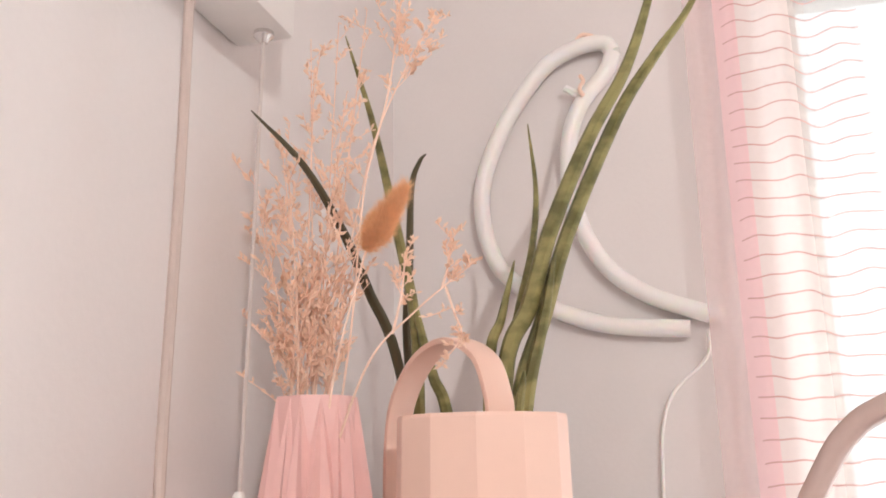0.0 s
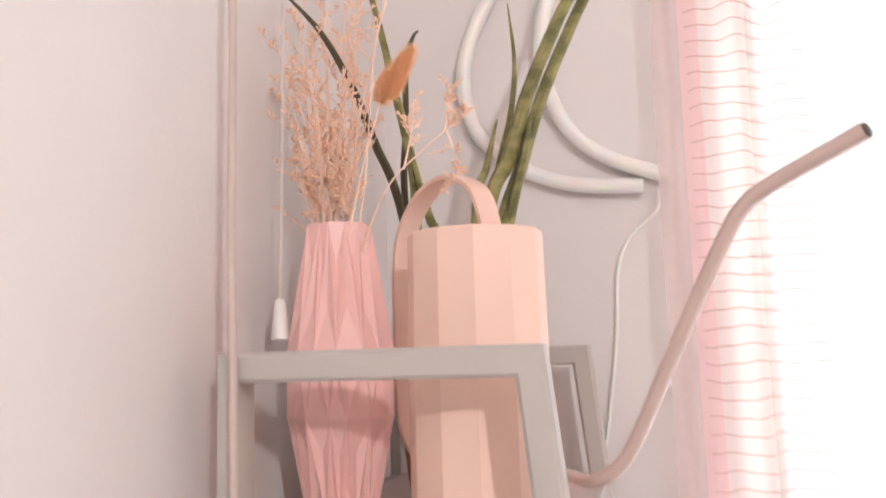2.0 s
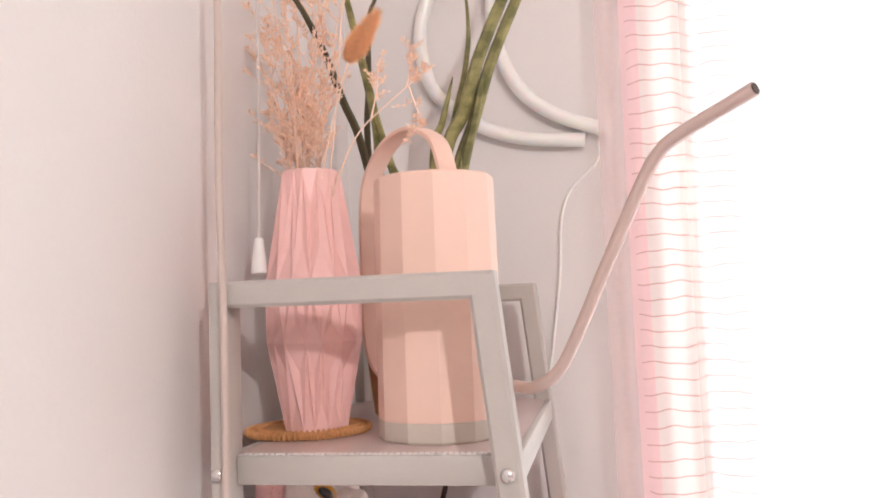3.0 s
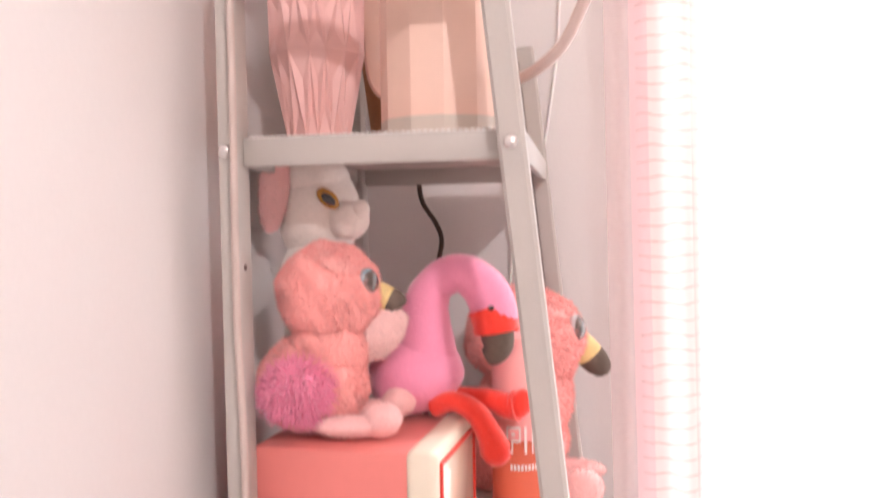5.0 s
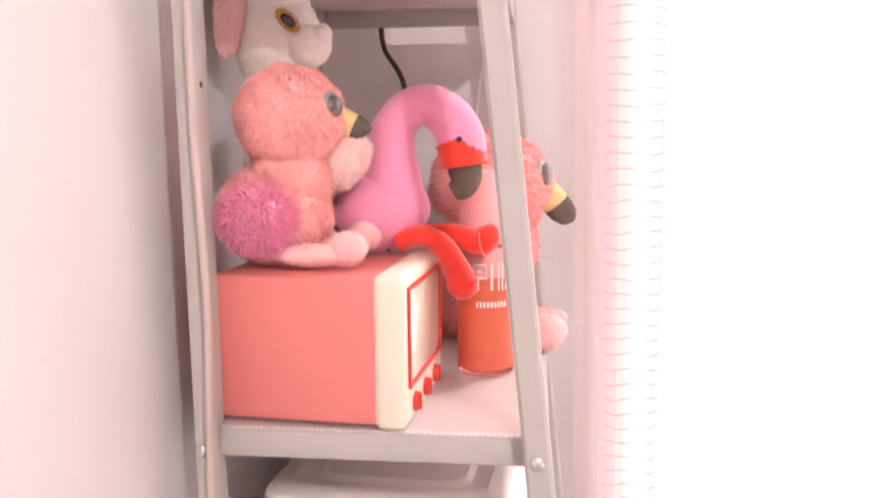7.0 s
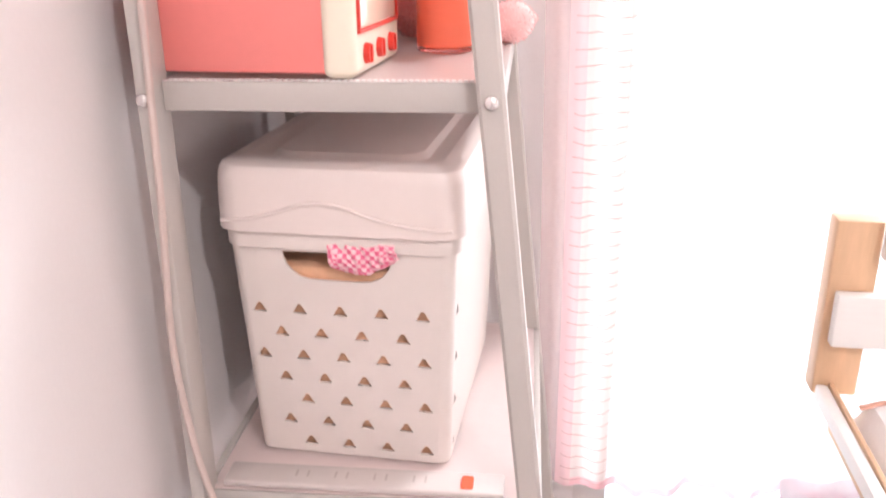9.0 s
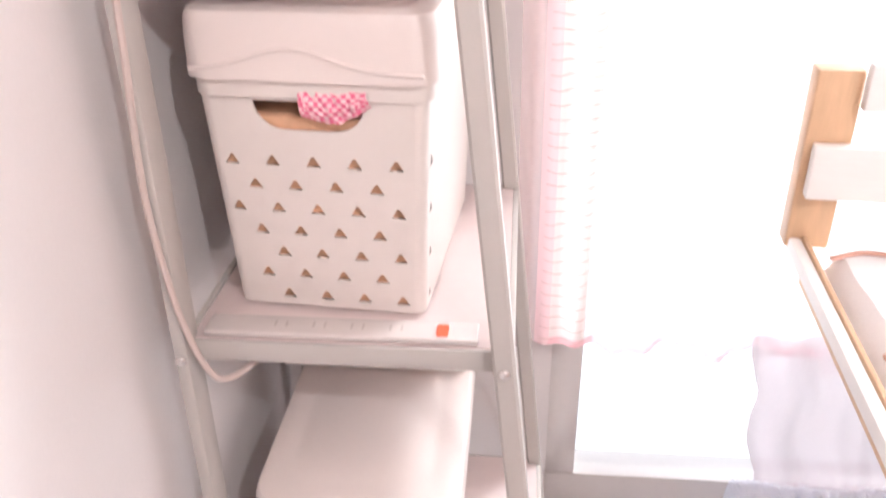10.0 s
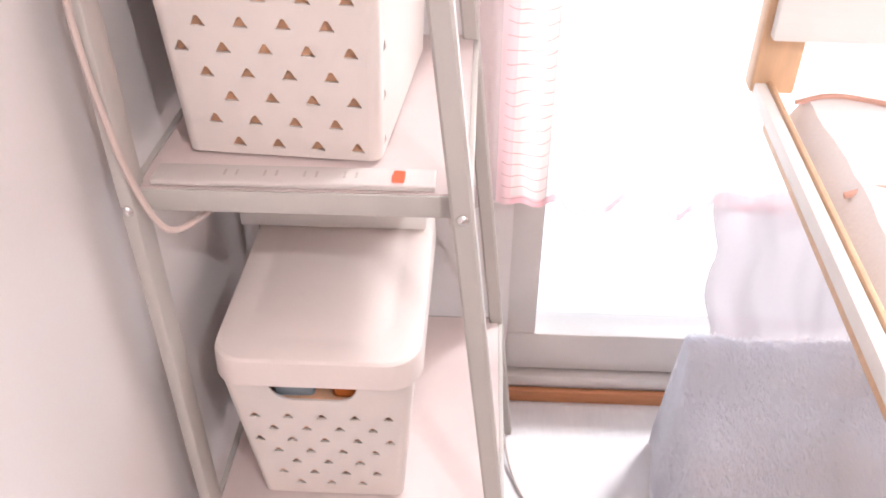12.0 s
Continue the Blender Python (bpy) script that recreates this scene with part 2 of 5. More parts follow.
def mesh_object(name, bm, mats, smooth=True):
    me = bpy.data.meshes.new(name)
    bmesh.ops.recalc_face_normals(bm, faces=bm.faces[:])
    bm.to_mesh(me)
    bm.free()
    for m in (mats if isinstance(mats, (list, tuple)) else [mats]):
        me.materials.append(m)
    if smooth:
        me.shade_smooth()
        me.set_sharp_from_angle(angle=radians(38))
    return new(name, me)


def part(name, bm, mats, parent, label="", smooth=True):
    ob = mesh_object(name, bm, mats, smooth)
    if parent:
        ob.parent = parent
    if label:
        ob["label"] = label
    return ob


def thing(name, place, label, category, group="", kind=""):
    ob = new(name)
    ob.empty_display_size = 0.02
    ob.location = place
    return tagged(ob, label, category, group, kind)


def settle(root):
    """Moves a thing's parts, built in world places, under its base point."""
    bpy.context.view_layer.update()
    for ch in root.children:
        ch.matrix_parent_inverse = root.matrix_world.inverted()
    return root


def box(bm, x0, x1, y0, y1, z0, z1, bevel=0.0, seg=2, mi=0):
    r = bmesh.ops.create_cube(bm, size=1.0)
    vs = r["verts"]
    bmesh.ops.scale(bm, vec=(x1 - x0, y1 - y0, z1 - z0), verts=vs)
    bmesh.ops.translate(bm, vec=((x0 + x1) / 2, (y0 + y1) / 2, (z0 + z1) / 2), verts=vs)
    es = list({e for v in vs for e in v.link_edges})
    fs = list({f for v in vs for f in v.link_faces})
    for f in fs:
        f.material_index = mi
    if bevel:
        g = bmesh.ops.bevel(bm, geom=es, offset=bevel, segments=seg, affect="EDGES", profile=0.5)
        for f in g["faces"]:
            f.material_index = mi
    return vs


def ring_skin(bm, rings, closed_ends=True, loop=True, mi=0):
    rows = [[bm.verts.new(p) for p in r] for r in rings]
    n = len(rows[0])
    for a, b in zip(rows, rows[1:]):
        for i in range(n if loop else n - 1):
            j = (i + 1) % n
            f = bm.faces.new((a[i], a[j], b[j], b[i]))
            f.material_index = mi
    if closed_ends and loop:
        for r in (rows[0][::-1], rows[-1]):
            f = bm.faces.new(r)
            f.material_index = mi
    return rows


def lathe(bm, profile, n=48, centre=(0, 0, 0), mi=0, caps=True):
    """A turned shape: profile rows of radius and height."""
    cx, cy, cz = centre
    return ring_skin(bm, [[(cx + r * math.cos(2 * math.pi * i / n), cy + r * math.sin(2 * math.pi * i / n), cz + z) for i in range(n)] for r, z in profile], caps, True, mi)


def glide(points, steps=8):
    """A smooth line through the points."""
    p = [Vector(q) for q in points]
    p = [2 * p[0] - p[1]] + p + [2 * p[-1] - p[-2]]
    out = []
    for i in range(1, len(p) - 2):
        a, b, c, d = p[i - 1:i + 3]
        for k in range(steps):
            t = k / steps
            out.append(0.5 * ((2 * b) + (c - a) * t + (2 * a - 5 * b + 4 * c - d) * t * t + (3 * b - a - 3 * c + d) * t ** 3))
    return out + [p[-2]]


def sweep(bm, line, radius, n=10, mi=0, flat=None, up=None):
    """A tube along the line. radius: a number or a function of 0 to 1. flat: (half width, half thickness) of a band instead."""
    rings, prev = [], None
    m = len(line)
    for i, p in enumerate(line):
        t = (line[min(i + 1, m - 1)] - line[max(i - 1, 0)]).normalized()
        if up is not None:
            s = Vector(up)
        else:
            s = prev if prev is not None else (Vector((0, 0, 1)) if abs(t.z) < 0.9 else Vector((1, 0, 0)))
        s = (s - t * s.dot(t)).normalized()
        prev = s
        q = t.cross(s)
        if flat:
            a, b = flat
            ring = []
            for k in range(12):
                w = 2 * math.pi * k / 12
                cx, cy = math.cos(w), math.sin(w)
                ring.append(p + s * a * math.copysign(abs(cx) ** 0.35, cx) + q * b * math.copysign(abs(cy) ** 0.35, cy))
        else:
            r = radius(i / (m - 1)) if callable(radius) else radius
            ring = [p + (s * math.cos(2 * math.pi * k / n) + q * math.sin(2 * math.pi * k / n)) * r for k in range(n)]
        rings.append(ring)
    return ring_skin(bm, rings, True, True, mi)


def blob(bm, centre, radii, turn=(0, 0, 0), mi=0, lumps=0.0, seg=28, seed=0.0):
    r = bmesh.ops.create_uvsphere(bm, u_segments=seg, v_segments=seg * 2 // 3, radius=1.0)
    e = Euler([radians(a) for a in turn]).to_matrix()
    for v in r["verts"]:
        d = v.co.copy()
        k = 1 + lumps * noise.noise(d * 2.2 + Vector((seed, seed * 1.7, 3.1)))
        v.co = Vector(centre) + e @ Vector((d.x * radii[0] * k, d.y * radii[1] * k, d.z * radii[2] * k))
    fs = {f for v in r["verts"] for f in v.link_faces}
    for f in fs:
        f.material_index = mi
    return r["verts"]


def fur(verts_faces, rng, count, length, width, droop=0.3):
    """Small tufts on given faces: rows of three points and the face's material."""
    tufts = []
    areas = [f.calc_area() for f in verts_faces]
    picks = rng.choices(verts_faces, weights=areas, k=count)
    for f in picks:
        vs = [v.co for v in f.verts]
        a, b = rng.random(), rng.random()
        if len(vs) == 4:
            p = vs[0].lerp(vs[1], a).lerp(vs[3].lerp(vs[2], a), b)
        else:
            if a + b > 1:
                a, b = 1 - a, 1 - b
            p = vs[0] + (vs[1] - vs[0]) * a + (vs[2] - vs[0]) * b
        nrm = f.normal
        d = (nrm + Vector((rng.uniform(-1, 1), rng.uniform(-1, 1), rng.uniform(-1, 1))) * 0.55 + Vector((0, 0, -droop))).normalized()
        side = d.cross(Vector((rng.uniform(-1, 1), rng.uniform(-1, 1), rng.uniform(-1, 1)))).normalized() * width
        tip = p + d * length * rng.uniform(0.6, 1.2)
        tufts.append((p - side, p + side, tip, f.material_index))
    return tufts


def add_fur(bm, rng, mats, count, length, width, droop=0.3):
    bm.normal_update()
    faces = [f for f in bm.faces if f.material_index in mats]
    for a, b, c, mi in fur(faces, rng, count, length, width, droop):
        f = bm.faces.new([bm.verts.new(q) for q in (a, b, c)])
        f.material_index = mi

# ---- the room ----
WALL_Y = 0.4275
ROOM_X, ROOM_Y, ROOM_Z = 2.6, -2.6, 2.4
DOOR_X0, DOOR_X1, DOOR_Z0, DOOR_Z1 = 0.374, 1.72, 0.03, 2.05


def slab(name, pieces, mat, label, category):
    bm = bmesh.new()
    for p in pieces:
        box(bm, *p)
    return tagged(mesh_object(name, bm, mat, False), label, category, kind="structure")


slab("floor", [(-0.1, ROOM_X + 0.1, ROOM_Y - 0.1, WALL_Y + 0.12, -0.1, 0.0)], FLOOR, "pale grey laminate floor bright with daylight", "floor")
slab("ceiling", [(-0.1, ROOM_X + 0.1, ROOM_Y - 0.1, WALL_Y + 0.12, ROOM_Z, ROOM_Z + 0.1)], CEIL, "plain white painted ceiling", "ceiling")
slab("wall_west", [(-0.1, 0.0, ROOM_Y - 0.1, WALL_Y + 0.12, 0.0, ROOM_Z)], WALL, "pale greyish pink painted wall beside the shelf", "wall")
slab("wall_north", [(0.0, DOOR_X0, WALL_Y, WALL_Y + 0.12, 0.0, ROOM_Z), (DOOR_X1, ROOM_X, WALL_Y, WALL_Y + 0.12, 0.0, ROOM_Z),
                    (DOOR_X0, DOOR_X1, WALL_Y, WALL_Y + 0.12, DOOR_Z1, ROOM_Z), (DOOR_X0, DOOR_X1, WALL_Y, WALL_Y + 0.12, -0.05, DOOR_Z0)], WALL, "pale grey painted wall with a tall balcony door", "wall")
slab("wall_east", [(ROOM_X, ROOM_X + 0.1, ROOM_Y - 0.1, WALL_Y + 0.12, 0.0, ROOM_Z)], FARWALL, "plain pale painted wall", "wall")
# unseen wall; its opening is made up to hold the fill lamp
slab("wall_south", [(0.0, 0.5, ROOM_Y - 0.1, ROOM_Y, 0.0, ROOM_Z), (2.1, ROOM_X, ROOM_Y - 0.1, ROOM_Y, 0.0, ROOM_Z),
                    (0.5, 2.1, ROOM_Y - 0.1, ROOM_Y, 0.0, 0.85), (0.5, 2.1, ROOM_Y - 0.1, ROOM_Y, 2.1, ROOM_Z)], FARWALL, "plain pale painted wall, unseen, with an added opening", "wall")
slab("sky_backdrop", [(-18.0, 22.0, 12.0, 12.1, -26.0, 9.0)], glow("bright_sky", (0.97, 0.97, 1.0), 1.6), "overexposed bright daylight outside the balcony door", "backdrop")

door = thing("window_1", (1.06, WALL_Y + 0.05, 0.0), "tall balcony door with a pale metal frame and wooden threshold", "window", kind="structure")
for nm, b, mt, lab in (("bottom_rail", (DOOR_X0, DOOR_X1, WALL_Y + 0.01, WALL_Y + 0.07, 0.055, 0.132), ALU, ""),
                       ("track", (DOOR_X0 - 0.05, DOOR_X1, WALL_Y - 0.006, WALL_Y + 0.03, 0.030, 0.052), ALU, "pale metal sliding track"),
                       ("top_rail", (DOOR_X0, DOOR_X1, WALL_Y + 0.01, WALL_Y + 0.07, 1.99, 2.05), ALU, ""),
                       ("stile", (DOOR_X0 - 0.002, DOOR_X0 + 0.046, WALL_Y + 0.01, WALL_Y + 0.07, 0.132, 1.99), ALU, ""),
                       ("stile", (DOOR_X1 - 0.05, DOOR_X1, WALL_Y + 0.01, WALL_Y + 0.07, 0.132, 1.99), ALU, ""),
                       ("stile", (1.03, 1.09, WALL_Y + 0.012, WALL_Y + 0.068, 0.132, 1.99), ALU, "")):
    bm = bmesh.new()
    box(bm, *b, 0.003)
    part(nm, bm, mt, door, lab)
bm = bmesh.new()
box(bm, 0.335, DOOR_X1, WALL_Y - 0.014, WALL_Y - 0.002, 0.0, 0.026, 0.003)
part("threshold", bm, SILL, door, "orange-brown wooden threshold strip")
for x0, x1 in ((DOOR_X0 + 0.046, 1.03), (1.09, DOOR_X1 - 0.05)):
    bm = bmesh.new()
    box(bm, x0, x1, WALL_Y + 0.036, WALL_Y + 0.040, 0.132, 1.99)
    pane = part("pane", bm, GLASS, door, "", False)
    pane.visible_shadow = False
settle(door)

# ---- curtain: sheer panel with cross tucks, a rose edge and a scalloped pink hem ----


def fold(x, z):
    return 0.385 + 0.010 * math.sin(x * 62 + 0.7 * math.sin(z * 1.4)) + 0.006 * math.sin(x * 137 + 1.3) + 0.004 * math.sin(z * 2.1 + x * 9)


def hem(x):
    return 0.402 + 0.019 * abs(math.sin((x - 0.30) * 22))


def cloth(bm, x0, x1, z0, z1, nx, nz, mi=0, off=0.0):
    rows = []
    for k in range(nz + 1):
        row = []
        for i in range(nx + 1):
            x = x0 + (x1 - x0) * i / nx
            lo = z0(x) if callable(z0) else z0
            hi = z1(x) if callable(z1) else z1
            z = lo + (hi - lo) * k / nz
            row.append((x + 0.008 + 0.004 * math.sin(z * 3.0), fold(x, z) + off, z))
        rows.append(row)
    ring_skin(bm, rows, False, False, mi)


curtain = thing("curtain", (0.95, 0.385, 0.40), "sheer white curtain with cross tucks, rose edge and pink scalloped hem", "curtain")
bm = bmesh.new()
cloth(bm, 0.400, 1.70, lambda x: hem(x) + 0.012, 2.2, 240, 30)
part("sheer_panel", bm, SHEER, curtain)
# gathered cloth; its extra density stands in for bloom over the door stile
bm = bmesh.new()
cloth(bm, 0.353, 0.400, lambda x: hem(x) + 0.012, 2.2, 40, 30)
part("gathered_panel", bm, SHEERWARM, curtain, "gathered cream-pink cloth beside the edge, denser to imitate bloom")
bm = bmesh.new()
cloth(bm, 0.306, 0.334, hem, 2.2, 10, 30)
part("edge_frill", bm, SHEERROSE, curtain, "pale rose gathered edge")
bm = bmesh.new()
cloth(bm, 0.334, 0.353, hem, 2.2, 10, 30)
part("edge_band", bm, SHEERBAND, curtain, "pink edge band")
bm = bmesh.new()
cloth(bm, 0.353, 1.70, hem, lambda x: hem(x) + 0.012, 240, 2)
part("hem_band", bm, SHEERPINK, curtain, "pink scalloped hem")
bm = bmesh.new()
for k in range(100):
    z = 0.43 + k * 0.0175
    pts = []
    for i in range(121):
        x = 0.340 + 0.118 * i / 120
        zz = z + 0.0016 * math.sin(x * 90 + k * 0.6) + 0.0006 * math.sin(x * 240 + k)
        pts.append((x + 0.008 + 0.004 * math.sin(z * 3.0), fold(x, z) - 0.0016, zz))
    ring_skin(bm, [pts, [(a, b, c - 0.0015) for a, b, c in pts]], False, False)
part("tuck_threads", bm, THREAD, curtain, "fine cross tucks")
settle(curtain)
bm = bmesh.new()
rows = []
for k in range(25):
    z = 0.012 + 0.435 * k / 24
    left = 0.640 + 0.062 * (1 - z / 0.447) ** 1.3 + 0.006 * math.sin(z * 40) + 0.004 * noise.noise(Vector((0, z * 30, 3)))
    rows.append([(left + (1.06 - left) * i / 90, 0.376 + 0.0045 * math.sin(i * 0.36 + 1.2 * math.sin(i * 0.11) + 0.5 * math.sin(z * 7)) + 0.0030 * noise.noise(Vector((i * 0.25, z * 10, 2))), z) for i in range(91)])
ring_skin(bm, rows, False, False)
tagged(mesh_object("long_veil_curtain", bm, GREYVEIL), "long greyish pink gauze curtain gathered down to the floor", "curtain")

# ---- ladder shelf ----


def leg_x(z):
    return 0.238 + 0.1035 * (1.347 - z)


BARS = (1.3475, 1.0020, 0.6560, 0.2260)
FAR = 0.351
shelf = thing("ladder_shelf", (0.19, 0.175, 0.0), "pale greige painted steel ladder shelf standing against the wall", "shelf unit")
for fy in (0.0, FAR):
    y0, y1 = (-0.013, 0.011) if fy == 0.0 else (FAR - 0.011, FAR + 0.013)
    bm = bmesh.new()
    box(bm, 0.0265, 0.0385, y0, y1 + (0.006 if fy == 0.0 else 0.0), 0.0, 1.4835, 0.002)
    leg = part("back_leg", bm, STEEL, shelf)
    bm = bmesh.new()
    rings = []
    h = 0.0095
    # one bent flat tube: the top bar turns into the sloping front leg
    path = [Vector((0.0387, 0, 1.4745)), Vector((leg_x(1.4745), 0, 1.4745))]
    path += [Vector((leg_x(0.7), 0, 0.7)), Vector((leg_x(0.0), 0, 0.0))]
    for i, p in enumerate(path):
        t = (path[min(i + 1, len(path) - 1)] - path[max(i - 1, 0)]).normalized()
        if i == 0:
            t = Vector((1, 0, 0))
        s = Vector((-t.z, 0, t.x))
        if i == 1:
            before, after = (path[1] - path[0]).normalized(), (path[2] - path[1]).normalized()
            s = Vector((-(before + after).z, 0, (before + after).x)).normalized() / math.cos(before.angle(after) / 2)
        e = 0.0025
        ring = []
        for ds, yy in ((h - e, y0), (h, y0 + e), (h, y1 - e), (h - e, y1), (-h + e, y1), (-h, y1 - e), (-h, y0 + e), (-h + e, y0)):
            q = p + s * ds
            ring.append((q.x, yy, q.z))
        rings.append(ring)
    ring_skin(bm, rings)
    part("front_leg", bm, STEEL, shelf)
    for z in BARS:
        for sx in (0.0325, leg_x(z)):
            bm = bmesh.new()
            yy = y0 - 0.0025 if fy == 0.0 else y1 + 0.0025
            blob(bm, (sx, yy + (0.0015 if fy == 0.0 else -0.0015), z), (0.0052, 0.0034, 0.0052), seg=14)
            part("screw", bm, SCREW, leg, "domed zinc screw")
for z in BARS:
    x1 = leg_x(z) - 0.004
    bm = bmesh.new()
    # lips at both ends, rails along the sides, a frosted sheet between
    box(bm, 0.0388, x1, 0.004, 0.007, z - 0.0105, z + 0.0105, 0.001)
    part("end_rail", bm, STEEL, shelf)
    bm = bmesh.new()
    box(bm, 0.0388, x1, FAR, FAR + 0.003, z - 0.0105, z + 0.0105, 0.001)
    part("end_rail", bm, STEEL, shelf)
    bm = bmesh.new()
    box(bm, x1 + 0.006, x1 + 0.012, 0.012, FAR - 0.012, z - 0.010, z + 0.011, 0.001)
    part("side_rail", bm, STEEL, shelf)
    bm = bmesh.new()
    box(bm, 0.028, 0.034, 0.012, FAR - 0.012, z - 0.010, z + 0.011, 0.001)
    part("side_rail", bm, STEEL, shelf)
    bm = bmesh.new()
    box(bm, 0.036, x1 + 0.006, 0.0075, FAR - 0.001, z + 0.0080, z + 0.0112)
    part("shelf_sheet", bm, FROST, shelf, "frosted pinkish shelf sheet", False)
    bm = bmesh.new()
    i = 0
    while 0.046 + i * 0.0042 < x1:
        xx = 0.044 + i * 0.0042
        box(bm, xx, xx + 0.0024, 0.0045, 0.0089, z + 0.0108, z + 0.0120)
        i += 1
    if z > 0.9:
        tagged(part("liner_fringe", bm, WHITE, shelf, "row of tiny pale liner teeth", False), kind="stuff")
    else:
        bm.free()
bm = bmesh.new()
r = bmesh.ops.create_cone(bm, cap_ends=True, segments=14, radius1=0.0022, radius2=0.0022, depth=0.0006)
bmesh.ops.rotate(bm, cent=(0, 0, 0), matrix=Matrix.Rotation(radians(90), 3, "Y"), verts=bm.verts[:])
bmesh.ops.translate(bm, vec=(0.0387, 0.003, 1.263), verts=bm.verts[:])
part("bolt_hole", bm, CORDB, shelf, "small dark bolt hole")
settle(shelf)
TOP1, TOP2, TOP3, TOP4 = (z + 0.0112 for z in BARS)

# ---- watering can ----
CAN = Vector((0.175, 0.087, TOP1))
AZ = radians(-40.0)
can = thing("watering_can", CAN, "peach enamel twelve-sided watering can with thin bent spout", "watering can")


def prism(bm, rows, n=12, turn=0.0, cap=True, mi=0):
    return ring_skin(bm, [[(CAN.x + r * math.cos(2 * math.pi * (i + turn) / n), CAN.y + r * math.sin(2 * math.pi * (i + turn) / n), CAN.z + z) for i in range(n)] for r, z in rows], cap, True, mi)


bm = bmesh.new()
prism(bm, [(0.0500, 0.016), (0.0498, 0.10), (0.0484, 0.2035), (0.0478, 0.2055), (0.0462, 0.2055), (0.0455, 0.203), (0.0455, 0.198), (0.026, 0.198), (0.025, 0.196), (0.025, 0.12)], 12, 0.35)
part("body", bm, PEACH, can).data.set_sharp_from_angle(angle=radians(15))
bm = bmesh.new()
prism(bm, [(0.0485, 0.0), (0.0500, 0.002), (0.0502, 0.0158)], 12, 0.35)
part("base_band", bm, PEACH_BASE, can, "dull grey base band").data.set_sharp_from_angle(angle=radians(15))


def can_place(r, z, az):
    return Vector((CAN.x + r * math.cos(az), CAN.y + r * math.sin(az), z))


HZ = AZ + math.pi
bm = bmesh.new()
line = glide([can_place(r, z, HZ) for r, z in ((-0.018, 1.560), (-0.016, 1.575), (-0.004, 1.597), (0.026, 1.6095), (0.060, 1.602), (0.086, 1.578), (0.0945, 1.548), (0.0955, 1.50), (0.0955, 1.455), (0.088, 1.418), (0.066, 1.400), (0.046, 1.398))], 6)
sweep(bm, line, 0, flat=(0.0095, 0.0022), up=(-math.sin(HZ), math.cos(HZ), 0))
part("handle", bm, PEACH, can)
bm = bmesh.new()
line = glide([can_place(r, z, AZ + radians(max(0.0, 0.105 - r) * 330)) for r, z in ((0.044, 1.403), (0.075, 1.400), (0.105, 1.402), (0.128, 1.414), (0.147, 1.439), (0.174, 1.483), (0.206, 1.533), (0.219, 1.5485), (0.235, 1.557), (0.284, 1.573))], 7)
sweep(bm, line, 0.0043, 14)
spout = part("spout", bm, SPOUT, can, "thin rosy bent spout")
bm = bmesh.new()
sweep(bm, [can_place(0.2836, 1.5729, AZ), can_place(0.2846, 1.5732, AZ)], 0.0034, 14)
part("spout_mouth", bm, CORDB, spout, "dark spout opening")
settle(can)

# ---- coaster, vase ----
mat_c = (0.055, 0.112)
bm = bmesh.new()
lathe(bm, [(0.046, 0.0), (0.050, 0.0008), (0.050, 0.004), (0.046, 0.005), (0.002, 0.005)], 40, (*mat_c, TOP1))
coaster = thing("woven_coaster", (*mat_c, TOP1), "round orange-brown woven straw coaster under the vase", "coaster")
part("mat", bm, WEAVE, coaster)
bm = bmesh.new()
for ring, rr in ((0, 0.0505), (1, 0.0425)):
    n = 74 if ring == 0 else 60
    for i in range(n):
        w = 2 * math.pi * i / n
        blob(bm, (mat_c[0] + rr * math.cos(w), mat_c[1] + rr * math.sin(w), TOP1 + 0.0034 + ring * 0.0012), (0.0034, 0.0018, 0.0032), (0, 25, math.degrees(w)), 0, 0, 8)
part("braid", bm, WEAVE, coaster)
settle(coaster)

VC = Vector((0.065, 0.104, TOP1 + 0.005))
vase = thing("vase", VC, "pale pink ceramic vase with folded diamond facets", "vase")
bm = bmesh.new()
n = 15
prof = [(0.0262, 0.0), (0.0385, 0.072), (0.0405, 0.120), (0.0250, 0.2155)]
vr = []
for k, (r, z) in enumerate(prof):
    ring = []
    for i in range(n):
        w = 2 * math.pi * (i + 0.5 * (k % 2)) / n + 0.05 * math.sin(i * 2.4 + k)
        rr = r * (1 + 0.035 * math.sin(i * 3.1 + k * 1.7))
        ring.append(bm.verts.new((VC.x + rr * math.cos(w), VC.y + rr * math.sin(w), VC.z + z)))
    vr.append(ring)
for k in range(3):
    for i in range(n):
        lo, hi = vr[k], vr[k + 1]
        # folded paper: the middle of each long facet is pressed in
        j = (i + 1) % n
        if k % 2 == 0:
            tris = ((lo[i], lo[j], hi[i]), (hi[i], lo[j], hi[j]))
        else:
            tris = ((lo[i], hi[j], hi[i]), (lo[i], lo[j], hi[j]))
        for t in tris:
            c = (t[0].co + t[1].co + t[2].co) / 3
            d = Vector((VC.x - c.x, VC.y - c.y, 0)).normalized()
            m = bm.verts.new(c + d * 0.0034)
            for a, b in ((0, 1), (1, 2), (2, 0)):
                bm.faces.new((t[a], t[b], m))
bm.faces.new(vr[0][::-1])
inner = [[bm.verts.new((VC.x + 0.0225 * math.cos(2 * math.pi * i / n), VC.y + 0.0225 * math.sin(2 * math.pi * i / n), VC.z + z)) for i in range(n)] for z in (0.2150, 0.15)]
for i in range(n):
    j = (i + 1) % n
    bm.faces.new((vr[-1][i], vr[-1][j], inner[0][j], inner[0][i]))
    bm.faces.new((inner[0][i], inner[0][j], inner[1][j], inner[1][i]))
